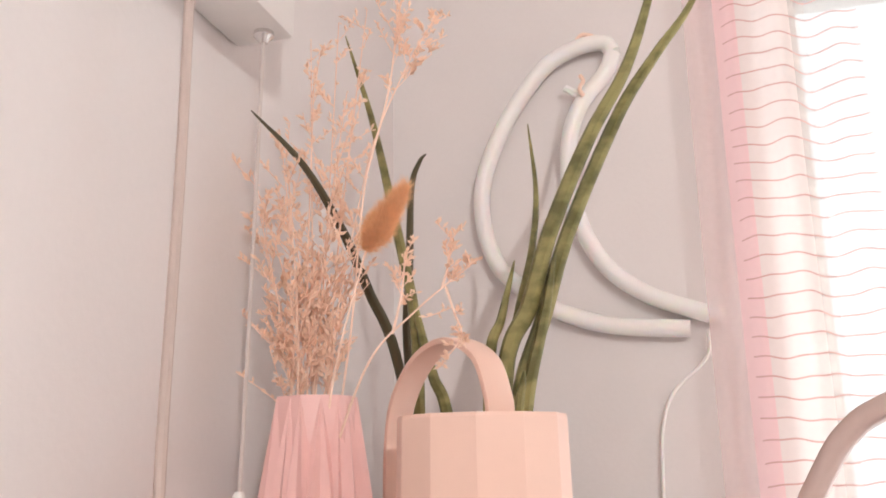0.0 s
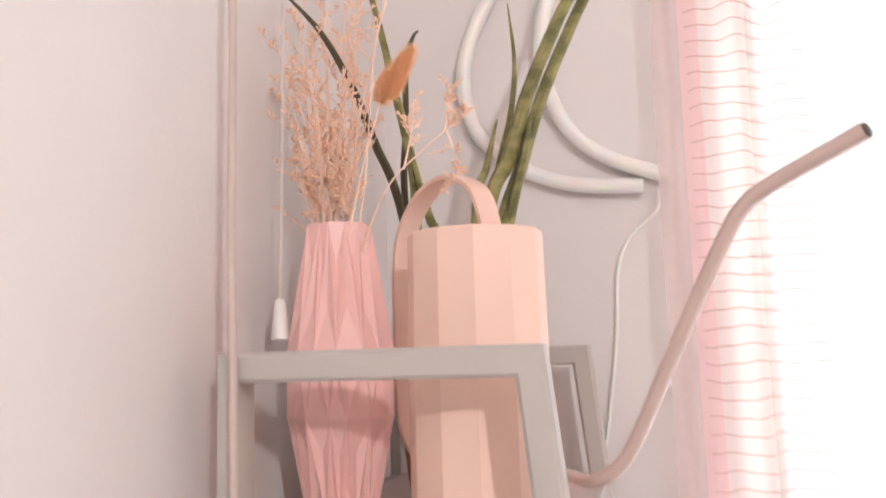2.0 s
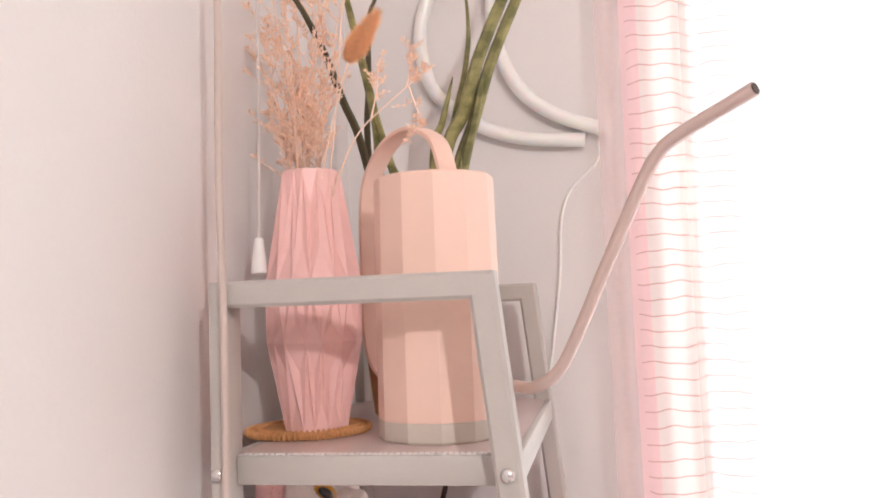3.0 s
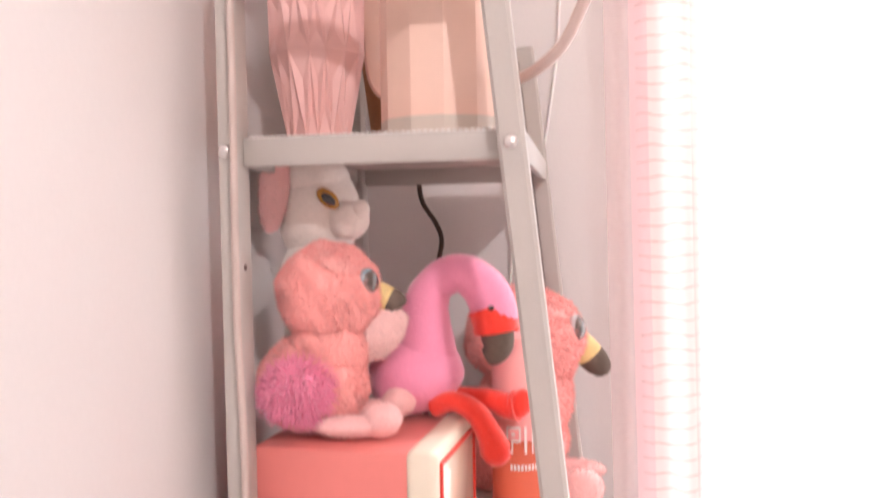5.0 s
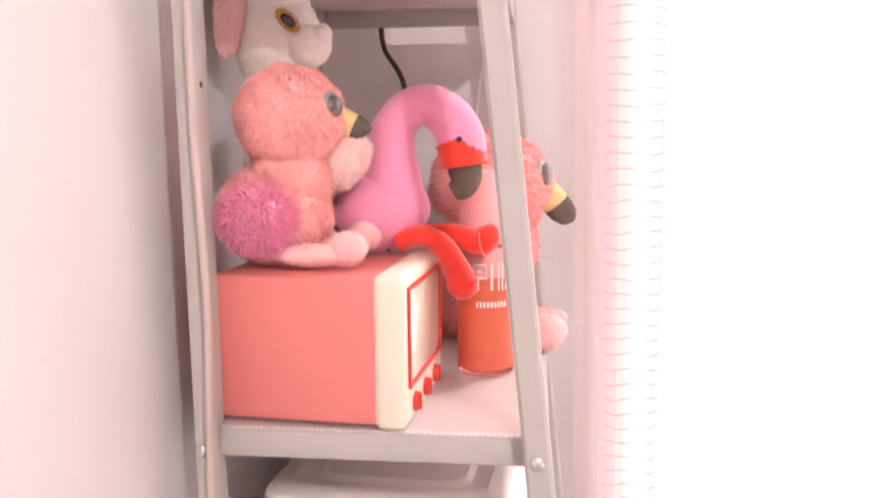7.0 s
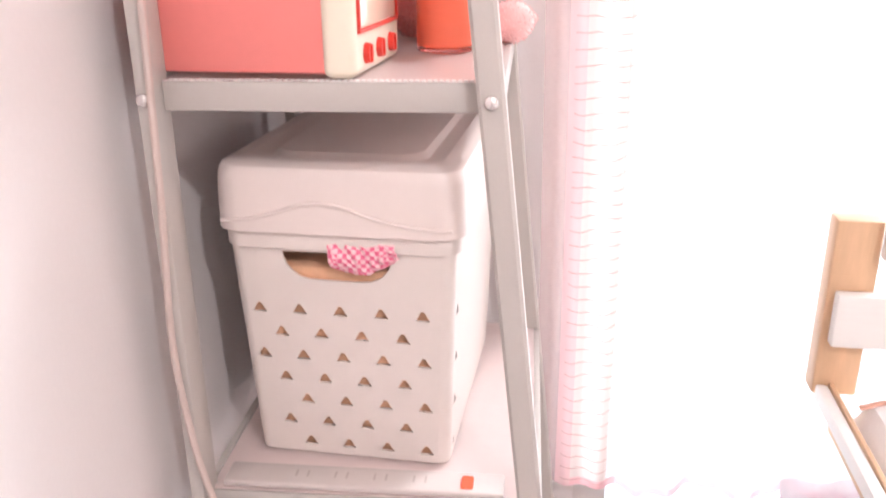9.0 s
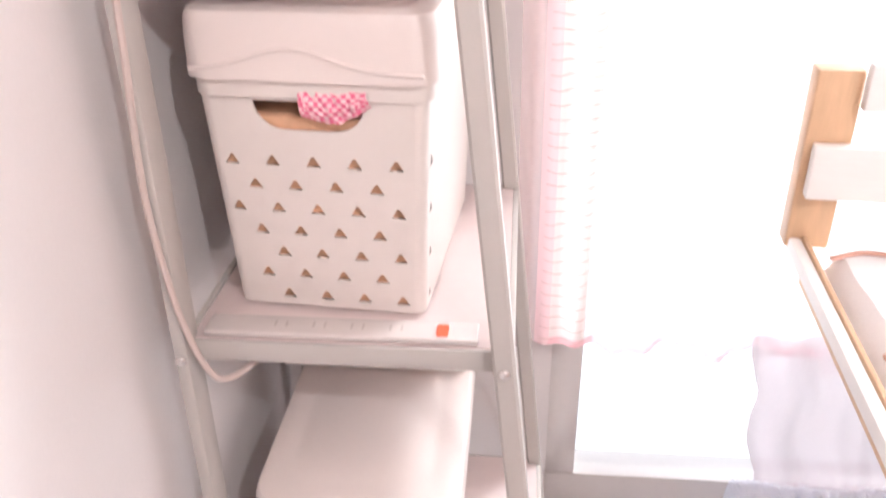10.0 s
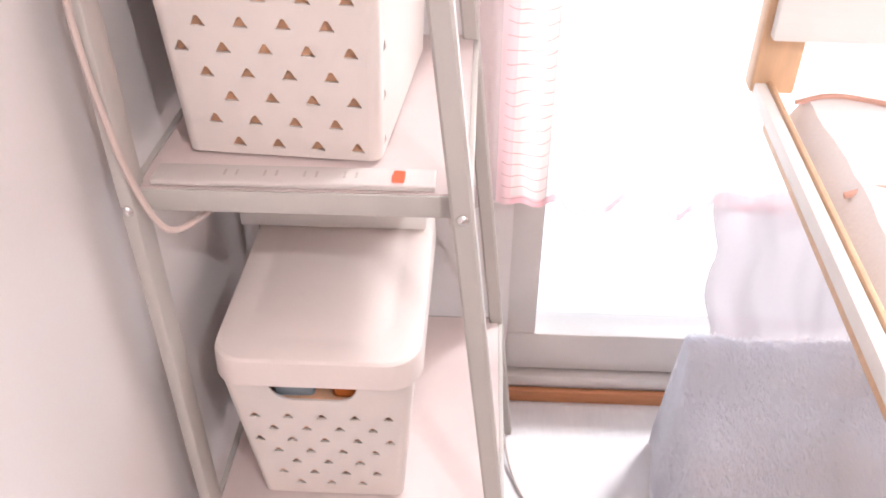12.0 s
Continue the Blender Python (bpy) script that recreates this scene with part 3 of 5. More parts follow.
bm.faces.new(inner[1])
ob = part("body", bm, VASE, vase)
ob.data.set_sharp_from_angle(angle=radians(7))
settle(vase)

# ---- dried flowers ----


def spray(name, line, seed, branches, blossom, label, size=1.0, first=0.35):
    """A dried stem with side twigs that carry rows of tiny blossoms."""
    rng = random.Random(seed)
    root = thing(name, line[0], label, "dried flower", "dried flowers in the vase")
    bm, bf = bmesh.new(), bmesh.new()
    pts = glide(line, 10)
    sweep(bm, pts, lambda t: 0.0009 * (1 - 0.6 * t), 5)
    m = len(pts)
    flowers = []
    for b in range(branches):
        t = first + (1 - first) * (b + rng.random()) / branches
        i = min(int(t * (m - 1)), m - 2)
        p = pts[i]
        along = (pts[i + 1] - pts[i]).normalized()
        side = Vector((rng.uniform(-1, 1), rng.uniform(-1, 1), rng.uniform(-0.3, 0.5))).normalized()
        d = (along * rng.uniform(0.4, 1.1) + side * rng.uniform(0.6, 1.0)).normalized()
        ln = size * rng.uniform(0.010, 0.030) * (1.25 - 0.6 * t)
        bend = Vector((0, 0, rng.uniform(-0.2, 0.6)))
        twig = [p + d * ln * s + bend * ln * s * s * 0.5 for s in (0, 0.25, 0.5, 0.75, 1.0)]
        sweep(bm, twig, 0.00032, 4)
        for q in range(rng.randint(7, 12)):
            s = 0.2 + 0.8 * rng.random()
            base = p + d * ln * s + bend * ln * s * s * 0.5
            off = Vector((rng.uniform(-1, 1), rng.uniform(-1, 1), rng.uniform(-0.2, 1))).normalized()
            flowers.append((base, (off + d * 0.7).normalized(), rng.uniform(0.0034, 0.0066) * blossom))
    for k in range(14):
        t = 0.9 + 0.1 * k / 13
        p = pts[min(int(t * (m - 1)), m - 1)]
        flowers.append((p, Vector((rng.uniform(-1, 1), rng.uniform(-1, 1), rng.uniform(0, 1))).normalized(), 0.003 * blossom))
    for p, d, ln in flowers:
        s = d.cross(Vector((0.3, 0.5, 0.8))).normalized()
        q = d.cross(s)
        w = ln * 0.20
        ring = [bf.verts.new(p + d * ln * 0.55 + s * w * math.cos(k * 2.1) + q * w * math.sin(k * 2.1)) for k in range(3)]
        a, b = bf.verts.new(p), bf.verts.new(p + d * ln)
        for k in range(3):
            bf.faces.new((a, ring[k], ring[(k + 1) % 3]))
            bf.faces.new((b, ring[(k + 1) % 3], ring[k]))
    part("stem", bm, DRYSTEM, root)
    part("blossoms", bf, DRIED, root, "tiny pale apricot blossoms")
    return settle(root)


MOUTH = Vector((VC.x, VC.y, VC.z + 0.20))
rng = random.Random(7)
tips = [(-0.046, 0.005, 0.150), (-0.034, 0.030, 0.190), (-0.025, -0.010, 0.115), (-0.012, 0.020, 0.225), (-0.020, 0.035, 0.255), (0.004, 0.010, 0.250), (0.012, 0.030, 0.270),
        (0.014, -0.006, 0.190), (-0.008, -0.020, 0.140), (0.020, 0.012, 0.160), (-0.030, 0.040, 0.130), (-0.045, 0.02, 0.110), (0.016, 0.02, 0.12)]
for k, (dx, dy, dz) in enumerate(tips):
    b = MOUTH + Vector((rng.uniform(-0.010, 0.010), rng.uniform(-0.010, 0.010), -0.05))
    top = MOUTH + Vector((dx * 1.5, dy * 1.2, dz * 1.08 + 0.01))
    top.x = max(top.x, 0.010)
    mid = b.lerp(top, 0.5) + Vector((-dx * 0.25 + rng.uniform(-0.004, 0.004), -dy * 0.2, 0.01))
    spray("dried_flower_spray", [b, b.lerp(mid, 0.5) + Vector((0, 0, 0.004)), mid, top], 40 + k, 19, 1.15, "dried apricot-pink sea lavender spray standing in the vase", 1.5, 0.34)
# the tall twig and the two low ones that reach over the can
spray("dried_flower_spray", [MOUTH + Vector((0.008, 0, -0.04)), MOUTH + Vector((0.022, 0.0, 0.05)), MOUTH + Vector((0.034, -0.002, 0.16)), MOUTH + Vector((0.056, 0.0, 0.222)), MOUTH + Vector((0.082, 0.0, 0.266))], 91, 16, 1.1,
      "tall dried apricot-pink sea lavender twig above the vase", 1.3, 0.72)
spray("dried_flower_spray", [MOUTH + Vector((0.034, -0.002, 0.16)), MOUTH + Vector((0.048, 0.0, 0.215)), MOUTH + Vector((0.054, 0.0, 0.26)), MOUTH + Vector((0.062, 0.0, 0.305))], 95, 14, 1.1,
      "tall dried apricot-pink sea lavender twig above the vase", 1.3, 0.45)
LOW = "dried pink sea lavender twig leaning over the watering can"
for pts, seed, count, size, first in (
        (((0.010, -0.004, -0.03), (0.050, -0.040, 0.030), (0.080, -0.044, 0.058), (0.114, -0.044, 0.083)), 92, 7, 0.62, 0.84),
        (((0.066, -0.043, 0.046), (0.070, -0.044, 0.060), (0.073, -0.044, 0.076), (0.074, -0.044, 0.093)), 93, 9, 0.60, 0.30),
        (((0.096, -0.044, 0.070), (0.099, -0.044, 0.080), (0.101, -0.044, 0.090), (0.102, -0.044, 0.103)), 96, 8, 0.60, 0.30),
        (((0.098, -0.044, 0.071), (0.103, -0.045, 0.056), (0.107, -0.046, 0.042), (0.096, -0.048, 0.027)), 94, 9, 0.55, 0.25)):
    spray("dried_flower_spray", [MOUTH + Vector(p) for p in pts], seed, count, 0.85, LOW, size, first)

bunny = thing("bunny_tail_grass", MOUTH + Vector((0.01, -0.01, -0.03)), "golden fluffy bunny tail grass head on a thin stem", "dried grass", "dried flowers in the vase")
bm = bmesh.new()
head0, head1 = Vector((0.1125, 0.066, 1.661)), Vector((0.138, 0.069, 1.700))
sweep(bm, glide([MOUTH + Vector((0.01, -0.012, -0.03)), MOUTH + Vector((0.022, -0.022, 0.03)), head0], 8), 0.0007, 5)
part("stem", bm, DRYSTEM, bunny)
bm = bmesh.new()
sweep(bm, [head0.lerp(head1, k / 16) for k in range(17)], lambda t: 0.0005 + 0.0056 * ((t / 0.3) ** 0.5 if t < 0.3 else (1 - (t - 0.3) / 0.7) ** 0.85), 14)
add_fur(bm, random.Random(3), (0,), 7000, 0.0072, 0.00016, -0.9)
part("tuft", bm, BUNNY, bunny, "soft golden tuft")
settle(bunny)

# ---- snake plant in its pot behind the can ----
PLANT = Vector((0.128, 0.235, TOP1))
plant = thing("snake_plant", PLANT, "cylindrical snake plant with banded green leaves in a brown pot", "potted plant")
bm = bmesh.new()
lathe(bm, [(0.045, 0.0), (0.047, 0.002), (0.058, 0.095), (0.061, 0.096), (0.062, 0.110), (0.058, 0.111), (0.056, 0.098), (0.05, 0.09)], 40, PLANT)
part("pot", bm, POT, plant, "brown terracotta pot")
bm = bmesh.new()
lathe(bm, [(0.054, 0.088), (0.03, 0.094), (0.002, 0.095)], 24, PLANT)
part("soil", bm, SOIL, plant, "dark soil")


def leaf(pts, r0, mats=LEAF, name="leaf"):
    bm = bmesh.new()
    line = glide(pts, 10)
    rows = []
    m = len(line)
    prev = None
    for i, p in enumerate(line):
        t = (line[min(i + 1, m - 1)] - line[max(i - 1, 0)]).normalized()
        s = Vector((0.8, -0.6, 0.0))
        s = (s - t * s.dot(t)).normalized()
        q = t.cross(s)
        u = i / (m - 1)
        r = r0 * 0.72 * (1 - u ** 2.2) ** 0.75 * (0.75 + 0.25 * min(1, u * 4)) + 0.0004
        rows.append([p + (s * math.cos(2 * math.pi * k / 14) + q * math.sin(2 * math.pi * k / 14)) * r * (1 - 0.16 * (k % 14 in (4, 5, 12))) for k in range(14)])
    ring_skin(bm, rows)
    part(name, bm, mats, plant)


leaf([(0.112, 0.215, 1.45), (0.089, 0.19, 1.606), (0.0775, 0.16, 1.656), (0.071, 0.125, 1.694), (0.058, 0.09, 1.730), (0.033, 0.065, 1.761)], 0.0050, LEAFDARK)
leaf([(0.100, 0.225, 1.45), (0.098, 0.21, 1.568), (0.097, 0.205, 1.64), (0.081, 0.205, 1.72), (0.062, 0.205, 1.805), (0.038, 0.205, 1.884)], 0.0062)
leaf([(0.095, 0.245, 1.45), (0.079, 0.24, 1.618), (0.081, 0.24, 1.69), (0.083, 0.24, 1.755), (0.090, 0.24, 1.778), (0.096, 0.24, 1.785)], 0.0042, LEAFDARK)
leaf([(0.130, 0.225, 1.45), (0.121, 0.205, 1.568), (0.112, 0.20, 1.598), (0.101, 0.20, 1.64), (0.096, 0.20, 1.668)], 0.0058)
leaf([(0.140, 0.225, 1.45), (0.165, 0.20, 1.60), (0.184, 0.20, 1.644), (0.203, 0.20, 1.701), (0.234, 0.198, 1.766), (0.264, 0.195, 1.815), (0.285, 0.19, 1.868), (0.300, 0.188, 1.925)], 0.0088)
leaf([(0.150, 0.235, 1.45), (0.171, 0.21, 1.575), (0.192, 0.21, 1.636), (0.214, 0.21, 1.700), (0.255, 0.21, 1.785), (0.285, 0.21, 1.829), (0.311, 0.21, 1.862), (0.335, 0.21, 1.905)], 0.0080)
leaf([(0.145, 0.245, 1.45), (0.164, 0.23, 1.613), (0.182, 0.23, 1.69), (0.187, 0.235, 1.74), (0.182, 0.24, 1.80)], 0.0040)
leaf([(0.160, 0.235, 1.45), (0.179, 0.20, 1.570), (0.195, 0.20, 1.636), (0.205, 0.20, 1.682)], 0.0066)
leaf([(0.145, 0.225, 1.45), (0.155, 0.195, 1.60), (0.165, 0.195, 1.637), (0.176, 0.195, 1.678)], 0.0056)
leaf([(0.165, 0.215, 1.45), (0.177, 0.185, 1.565), (0.181, 0.182, 1.588), (0.183, 0.18, 1.598)], 0.0040)
leaf([(0.085, 0.215, 1.44), (0.098, 0.20, 1.50), (0.094, 0.19, 1.54), (0.088, 0.18, 1.575)], 0.0050, LEAFDARK)
settle(plant)

# ---- crescent moon of neon tube on the wall ----
moon = thing("neon_moon", (0.20, WALL_Y, 1.79), "unlit white silicone neon crescent moon hung on the wall", "wall light")
outer = [(0.238, 1.932), (0.230, 1.944), (0.204, 1.944), (0.167, 1.926), (0.126, 1.873), (0.101, 1.817), (0.097, 1.769), (0.111, 1.720), (0.141, 1.690), (0.172, 1.669), (0.22, 1.653), (0.290, 1.646)]
inn = [(0.238, 1.932), (0.229, 1.911), (0.203, 1.881), (0.189, 1.844), (0.187, 1.797), (0.197, 1.75), (0.219, 1.709), (0.257, 1.679), (0.320, 1.654)]
for nm, pts in (("outer_tube", outer), ("inner_tube", inn)):
    bm = bmesh.new()
    sweep(bm, glide([(x + 0.004, 0.4155, z + 0.006) for x, z in pts], 8), 0.0084, 16, 0, None, (0, 1, 0))
    part(nm, bm, NEON, moon)
bm = bmesh.new()
sweep(bm, glide([(0.192, 0.413, 1.905), (0.205, 0.413, 1.896), (0.214, 0.413, 1.892), (0.219, 0.413, 1.897)], 6), 0.0042, 8)
part("web", bm, NEON, moon)
bm = bmesh.new()
sweep(bm, glide([(0.209, 0.403, 1.912), (0.212, 0.401, 1.905), (0.208, 0.401, 1.897), (0.211, 0.404, 1.890)], 6), 0.0022, 8)
part("tie", bm, DRYSTEM, moon, "beige twine tie")
bm = bmesh.new()
sweep(bm, glide([(0.203, 0.415, 1.952), (0.212, 0.412, 1.961), (0.224, 0.412, 1.957), (0.228, 0.415, 1.950)], 6), 0.0022, 8)
part("tie", bm, DRYSTEM, moon, "beige twine tie")
bm = bmesh.new()
sweep(bm, glide([(0.310, 0.414, 1.650), (0.306, 0.418, 1.625), (0.275, 0.420, 1.595), (0.262, 0.421, 1.56), (0.258, 0.421, 1.50), (0.250, 0.421, 1.44), (0.235, 0.421, 1.36), (0.20, 0.42, 1.25), (0.18, 0.42, 0.8)], 8), 0.0016, 6)
part("lead", bm, NEON, moon, "thin white lead")
settle(moon)

# ---- wall lamp box with pull cord ----
boxlamp = thing("wall_lamp", (0.0, -0.15, 1.87), "white box-shaped wall lamp with a pull cord", "wall lamp")
bm = bmesh.new()
box(bm, 0.0, 0.046, -0.42, 0.100, 1.826, 1.93, 0.005)
part("housing", bm, WHITE, boxlamp)
bm = bmesh.new()
lathe(bm, [(0.007, 0.0), (0.007, -0.003), (0.004, -0.006), (0.003, -0.008)], 18, (0.030, 0.083, 1.826))
part("cord_guide", bm, SCREW, boxlamp)
bm = bmesh.new()
sweep(bm, glide([(0.030, 0.083, 1.82), (0.0286, 0.083, 1.7), (0.0275, 0.0825, 1.6), (0.026, 0.082, 1.52)], 6), 0.0013, 7)
part("pull_cord", bm, CORDW, boxlamp, "white pull cord")
bm = bmesh.new()
lathe(bm, [(0.0028, 0.002), (0.0040, 0.0), (0.0068, -0.024), (0.0070, -0.0275), (0.0055, -0.0285)], 20, (0.026, 0.082, 1.5215))
part("pull_knob", bm, WHITE, boxlamp, "small white tapered pull knob")
settle(boxlamp)

# ---- cords ----


def cord(name, pts, r, mat, label, steps=8):
    bm = bmesh.new()
    sweep(bm, glide(pts, steps), r, 8)
    return tagged(mesh_object(name, bm, mat), label, "cable")


cord("mains_cable", [(0.038, -0.0175, 2.38), (0.039, -0.0175, 2.1), (0.038, -0.0175, 1.9), (0.040, -0.0175, 1.7), (0.039, -0.0175, 1.56), (0.0405, -0.0175, 1.47), (0.0410, -0.0175, 1.40), (0.0405, -0.0175, 1.33), (0.0400, -0.0175, 1.23),
                     (0.0430, -0.0175, 1.12), (0.0405, -0.0175, 1.03), (0.037, -0.0175, 0.93), (0.031, -0.0175, 0.82), (0.036, -0.0175, 0.74), (0.044, -0.0175, 0.69), (0.054, -0.0165, 0.655), (0.064, -0.010, 0.636), (0.078, 0.012, 0.631), (0.10, 0.06, 0.634)], 0.0029, CORDBEIGE,
     "white mains cable running down the wall and shelf leg")
cord("dark_cable", [(0.092, 0.40, 1.40), (0.092, 0.40, 1.345), (0.096, 0.40, 1.318), (0.112, 0.40, 1.292), (0.118, 0.40, 1.27), (0.110, 0.40, 1.235), (0.098, 0.40, 1.19), (0.095, 0.40, 1.05), (0.09, 0.40, 0.8), (0.08, 0.40, 0.02)], 0.0030, CORDB, "dark brown cable hanging behind the shelf")
cord("floor_cable", [(0.262, 0.34, 0.60), (0.275, 0.36, 0.44), (0.315, 0.375, 0.30), (0.345, 0.35, 0.21), (0.362, 0.33, 0.12), (0.375, 0.30, 0.02), (0.40, 0.22, 0.004), (0.45, 0.14, 0.004), (0.50, 0.08, 0.004), (0.49, 0.0, 0.004), (0.42, -0.05, 0.004)], 0.0024, CORDW, "white cable trailing from the shelf onto the floor")

# ---- toy television ----
tv = thing("toy_television", (0.11, 0.09, TOP2), "salmon pink toy television with cream front and red knobs", "toy television")
TV_Y0, TV_Y1, TV_Z0, TV_Z1 = 0.022, 0.150, TOP2 + 0.001, TOP2 + 0.116
bm = bmesh.new()
box(bm, 0.034, 0.162, TV_Y0, TV_Y1, TV_Z0 + 0.003, TV_Z1 - 0.003, 0.003)
part("cabinet", bm, TVPINK, tv, "salmon pink casing")
bm = bmesh.new()
box(bm, 0.1558, 0.1803, TV_Y0 - 0.003, TV_Y1 + 0.003, TV_Z0, TV_Z1, 0.007, 4)
bezel = part("front_bezel", bm, TVCREAM, tv, "cream rounded front")
SY0, SY1, SZ0, SZ1 = TV_Y0 + 0.006, TV_Y1 - 0.008, TV_Z0 + 0.030, TV_Z1 - 0.010
bm = bmesh.new()
for a in ((SY0, SY1, SZ1 - 0.003, SZ1), (SY0, SY1, SZ0, SZ0 + 0.003), (SY0, SY0 + 0.003, SZ0 + 0.003, SZ1 - 0.003), (SY1 - 0.003, SY1, SZ0 + 0.003, SZ1 - 0.003)):
    box(bm, 0.1793, 0.1826, *a, 0.0008)
part("screen_frame", bm, RED, bezel, "thin red screen surround")
bm = bmesh.new()
box(bm, 0.1773, 0.1808, SY0 + 0.003, SY1 - 0.003, SZ0 + 0.003, SZ1 - 0.003, 0.0012)
part("screen", bm, TVSCREEN, bezel, "glossy cream screen")
for k in range(3):
    bm = bmesh.new()
    r = bmesh.ops.create_cone(bm, cap_ends=True, segments=24, radius1=0.0075, radius2=0.0068, depth=0.004)
    bmesh.ops.rotate(bm, cent=(0, 0, 0), matrix=Matrix.Rotation(radians(90), 3, "Y"), verts=bm.verts[:])
    bmesh.ops.translate(bm, vec=(0.1824, TV_Y0 + 0.026 + 0.036 * k, TV_Z0 + 0.0150), verts=bm.verts[:])
    box(bm, 0.1840, 0.1856, TV_Y0 + 0.0245 + 0.036 * k, TV_Y0 + 0.0275 + 0.036 * k, TV_Z0 + 0.009, TV_Z0 + 0.021)
    part("knob", bm, RED, bezel, "round red knob")
settle(tv)
tv.rotation_euler = (0, 0, radians(-4.5))
tv.location += Vector((0.005, -0.012, 0))

# ---- soft toys: one mesh each ----
TVTOP = TV_Z1


def soft_toy(name, bm, mats, label, place):
    ob = mesh_object(name, bm, mats)
    return tagged(ob, label, "soft toy", "soft toys on the shelf")


def bead_eye(bm, c, d, r, iris, pupil):
    """A domed glass eye that looks along d: an iris ring and a dark pupil."""
    z = Vector(d).normalized().to_track_quat("Z", "Y").to_euler()
    t = [math.degrees(a) for a in z]
    blob(bm, c, (r, r, r * 0.55), t, iris, 0, 18)
    blob(bm, Vector(c) + Vector(d).normalized() * r * 0.18, (r * 0.84, r * 0.84, r * 0.47), t, pupil, 0, 18)


def fluffy_flamingo(name, o, turn, scale, seed, label, wing=True, tuft=True, iris=EYEBLUE, swing=0.0, droop=0.0):
    """A sitting fluffy flamingo toy with a big head; swing turns the head, droop bends the beak down."""
    rng = random.Random(seed)
    bm, bh = bmesh.new(), bmesh.new()
    blob(bm, (-0.008, 0, 0.038), (0.044, 0.038, 0.040), (0, 8, 0), 0, 0.10, 30, seed)
    blob(bm, (0.008, 0, 0.070), (0.033, 0.032, 0.034), (0, 0, 0), 0, 0.08, 24, seed + 1)
    blob(bh, (0.007, 0, 0.112), (0.043, 0.041, 0.039), (0, 6, 0), 0, 0.12, 32, seed + 2)
    blob(bh, (0.016, 0, 0.131), (0.030, 0.033, 0.016), (0, 20, 0), 7, 0.10, 24, seed + 5)
    if tuft:
        blob(bm, (-0.018, -0.034, 0.038), (0.027, 0.016, 0.023), (0, 0, 10), 1, 0.15, 20, seed + 3)
    add_fur(bm, rng, (0,), 17000, 0.0042, 0.00035, 0.35)
    add_fur(bh, rng, (0,), 14000, 0.0040, 0.00035, 0.30)
    add_fur(bh, rng, (7,), 4500, 0.0040, 0.00035, 0.10)
    if tuft:
        add_fur(bm, rng, (1,), 2600, 0.0105, 0.0007, 0.25)
    if wing:
        blob(bm, (0.044, -0.004, 0.079), (0.028, 0.014, 0.020), (0, -36, -6), 8, 0.10, 20, seed + 4)
    blob(bm, (0.022, -0.036, 0.009), (0.030, 0.010, 0.0085), (0, 0, -8), 2, 0.04, 18)
    blob(bm, (0.048, -0.036, 0.013), (0.016, 0.013, 0.0135), (0, -15, 0), 2, 0.04, 18)
    if wing:
        blob(bm, (0.062, 0.014, 0.016), (0.015, 0.013, 0.0130), (0, -15, 0), 2, 0.04, 18)
    blob(bm, (0.035, 0.014, 0.011), (0.030, 0.010, 0.0085), (0, 0, 8), 2, 0.04, 18)
    add_fur(bm, rng, (2,), 2600, 0.0022, 0.0004, 0.2)
    if wing:
        add_fur(bm, rng, (8,), 4500, 0.0030, 0.0004, 0.3)
    # beak: a stout yellow root and a dark rounded tip
    sweep(bh, glide([(0.036, 0, 0.111), (0.045, 0, 0.109 - 0.002 * droop), (0.053, 0, 0.1065 - 0.005 * droop), (0.0575, 0, 0.105 - 0.008 * droop)], 5), lambda t: 0.0132 - 0.0030 * t, 16, 3)
    sweep(bh, glide([(0.0555, 0, 0.1055 - 0.0065 * droop), (0.060, 0, 0.103 - 0.009 * droop), (0.0635, 0, 0.1005 - 0.012 * droop), (0.0650, 0, 0.0985 - 0.015 * droop)], 5), lambda t: 0.0106 - 0.0058 * t ** 3, 16, 4)
    for side in (-1, 1):
        bead_eye(bh, (0.0405, side * 0.0175, 0.121), (0.82, side * 0.57, 0.08), 0.0115, 5, 6)
    pivot = Matrix.Translation((0.002, 0, 0)) @ Matrix.Rotation(radians(swing), 4, "Z") @ Matrix.Translation((-0.002, 0, 0))
    bmesh.ops.transform(bh, matrix=pivot, verts=bh.verts[:])
    tmp = bpy.data.meshes.new("head")
    bh.to_mesh(tmp)
    bh.free()
    bm.from_mesh(tmp)
    bpy.data.meshes.remove(tmp)
    m = Matrix.Translation(o) @ Euler((0, 0, radians(turn))).to_matrix().to_4x4() @ Matrix.Scale(scale, 4)
    bmesh.ops.transform(bm, matrix=m, verts=bm.verts[:])
    return soft_toy(name, bm, [FUR, FURTIP, FURPALE, BEAKY, BEAKB, iris, EYEDARK, FURLIGHT, WINGPALE], label, o)


fluffy_flamingo("fluffy_flamingo_toy", (0.076, 0.066, TVTOP), 14, 0.98, 11, "coral fluffy flamingo soft toy sitting on the toy television", swing=-6)
fluffy_flamingo("fluffy_flamingo_toy", (0.214, 0.290, TOP2), -2, 1.40, 23, "coral fluffy flamingo soft toy sitting behind the bottle", False, False, EYEGREY, 16, 1.0)

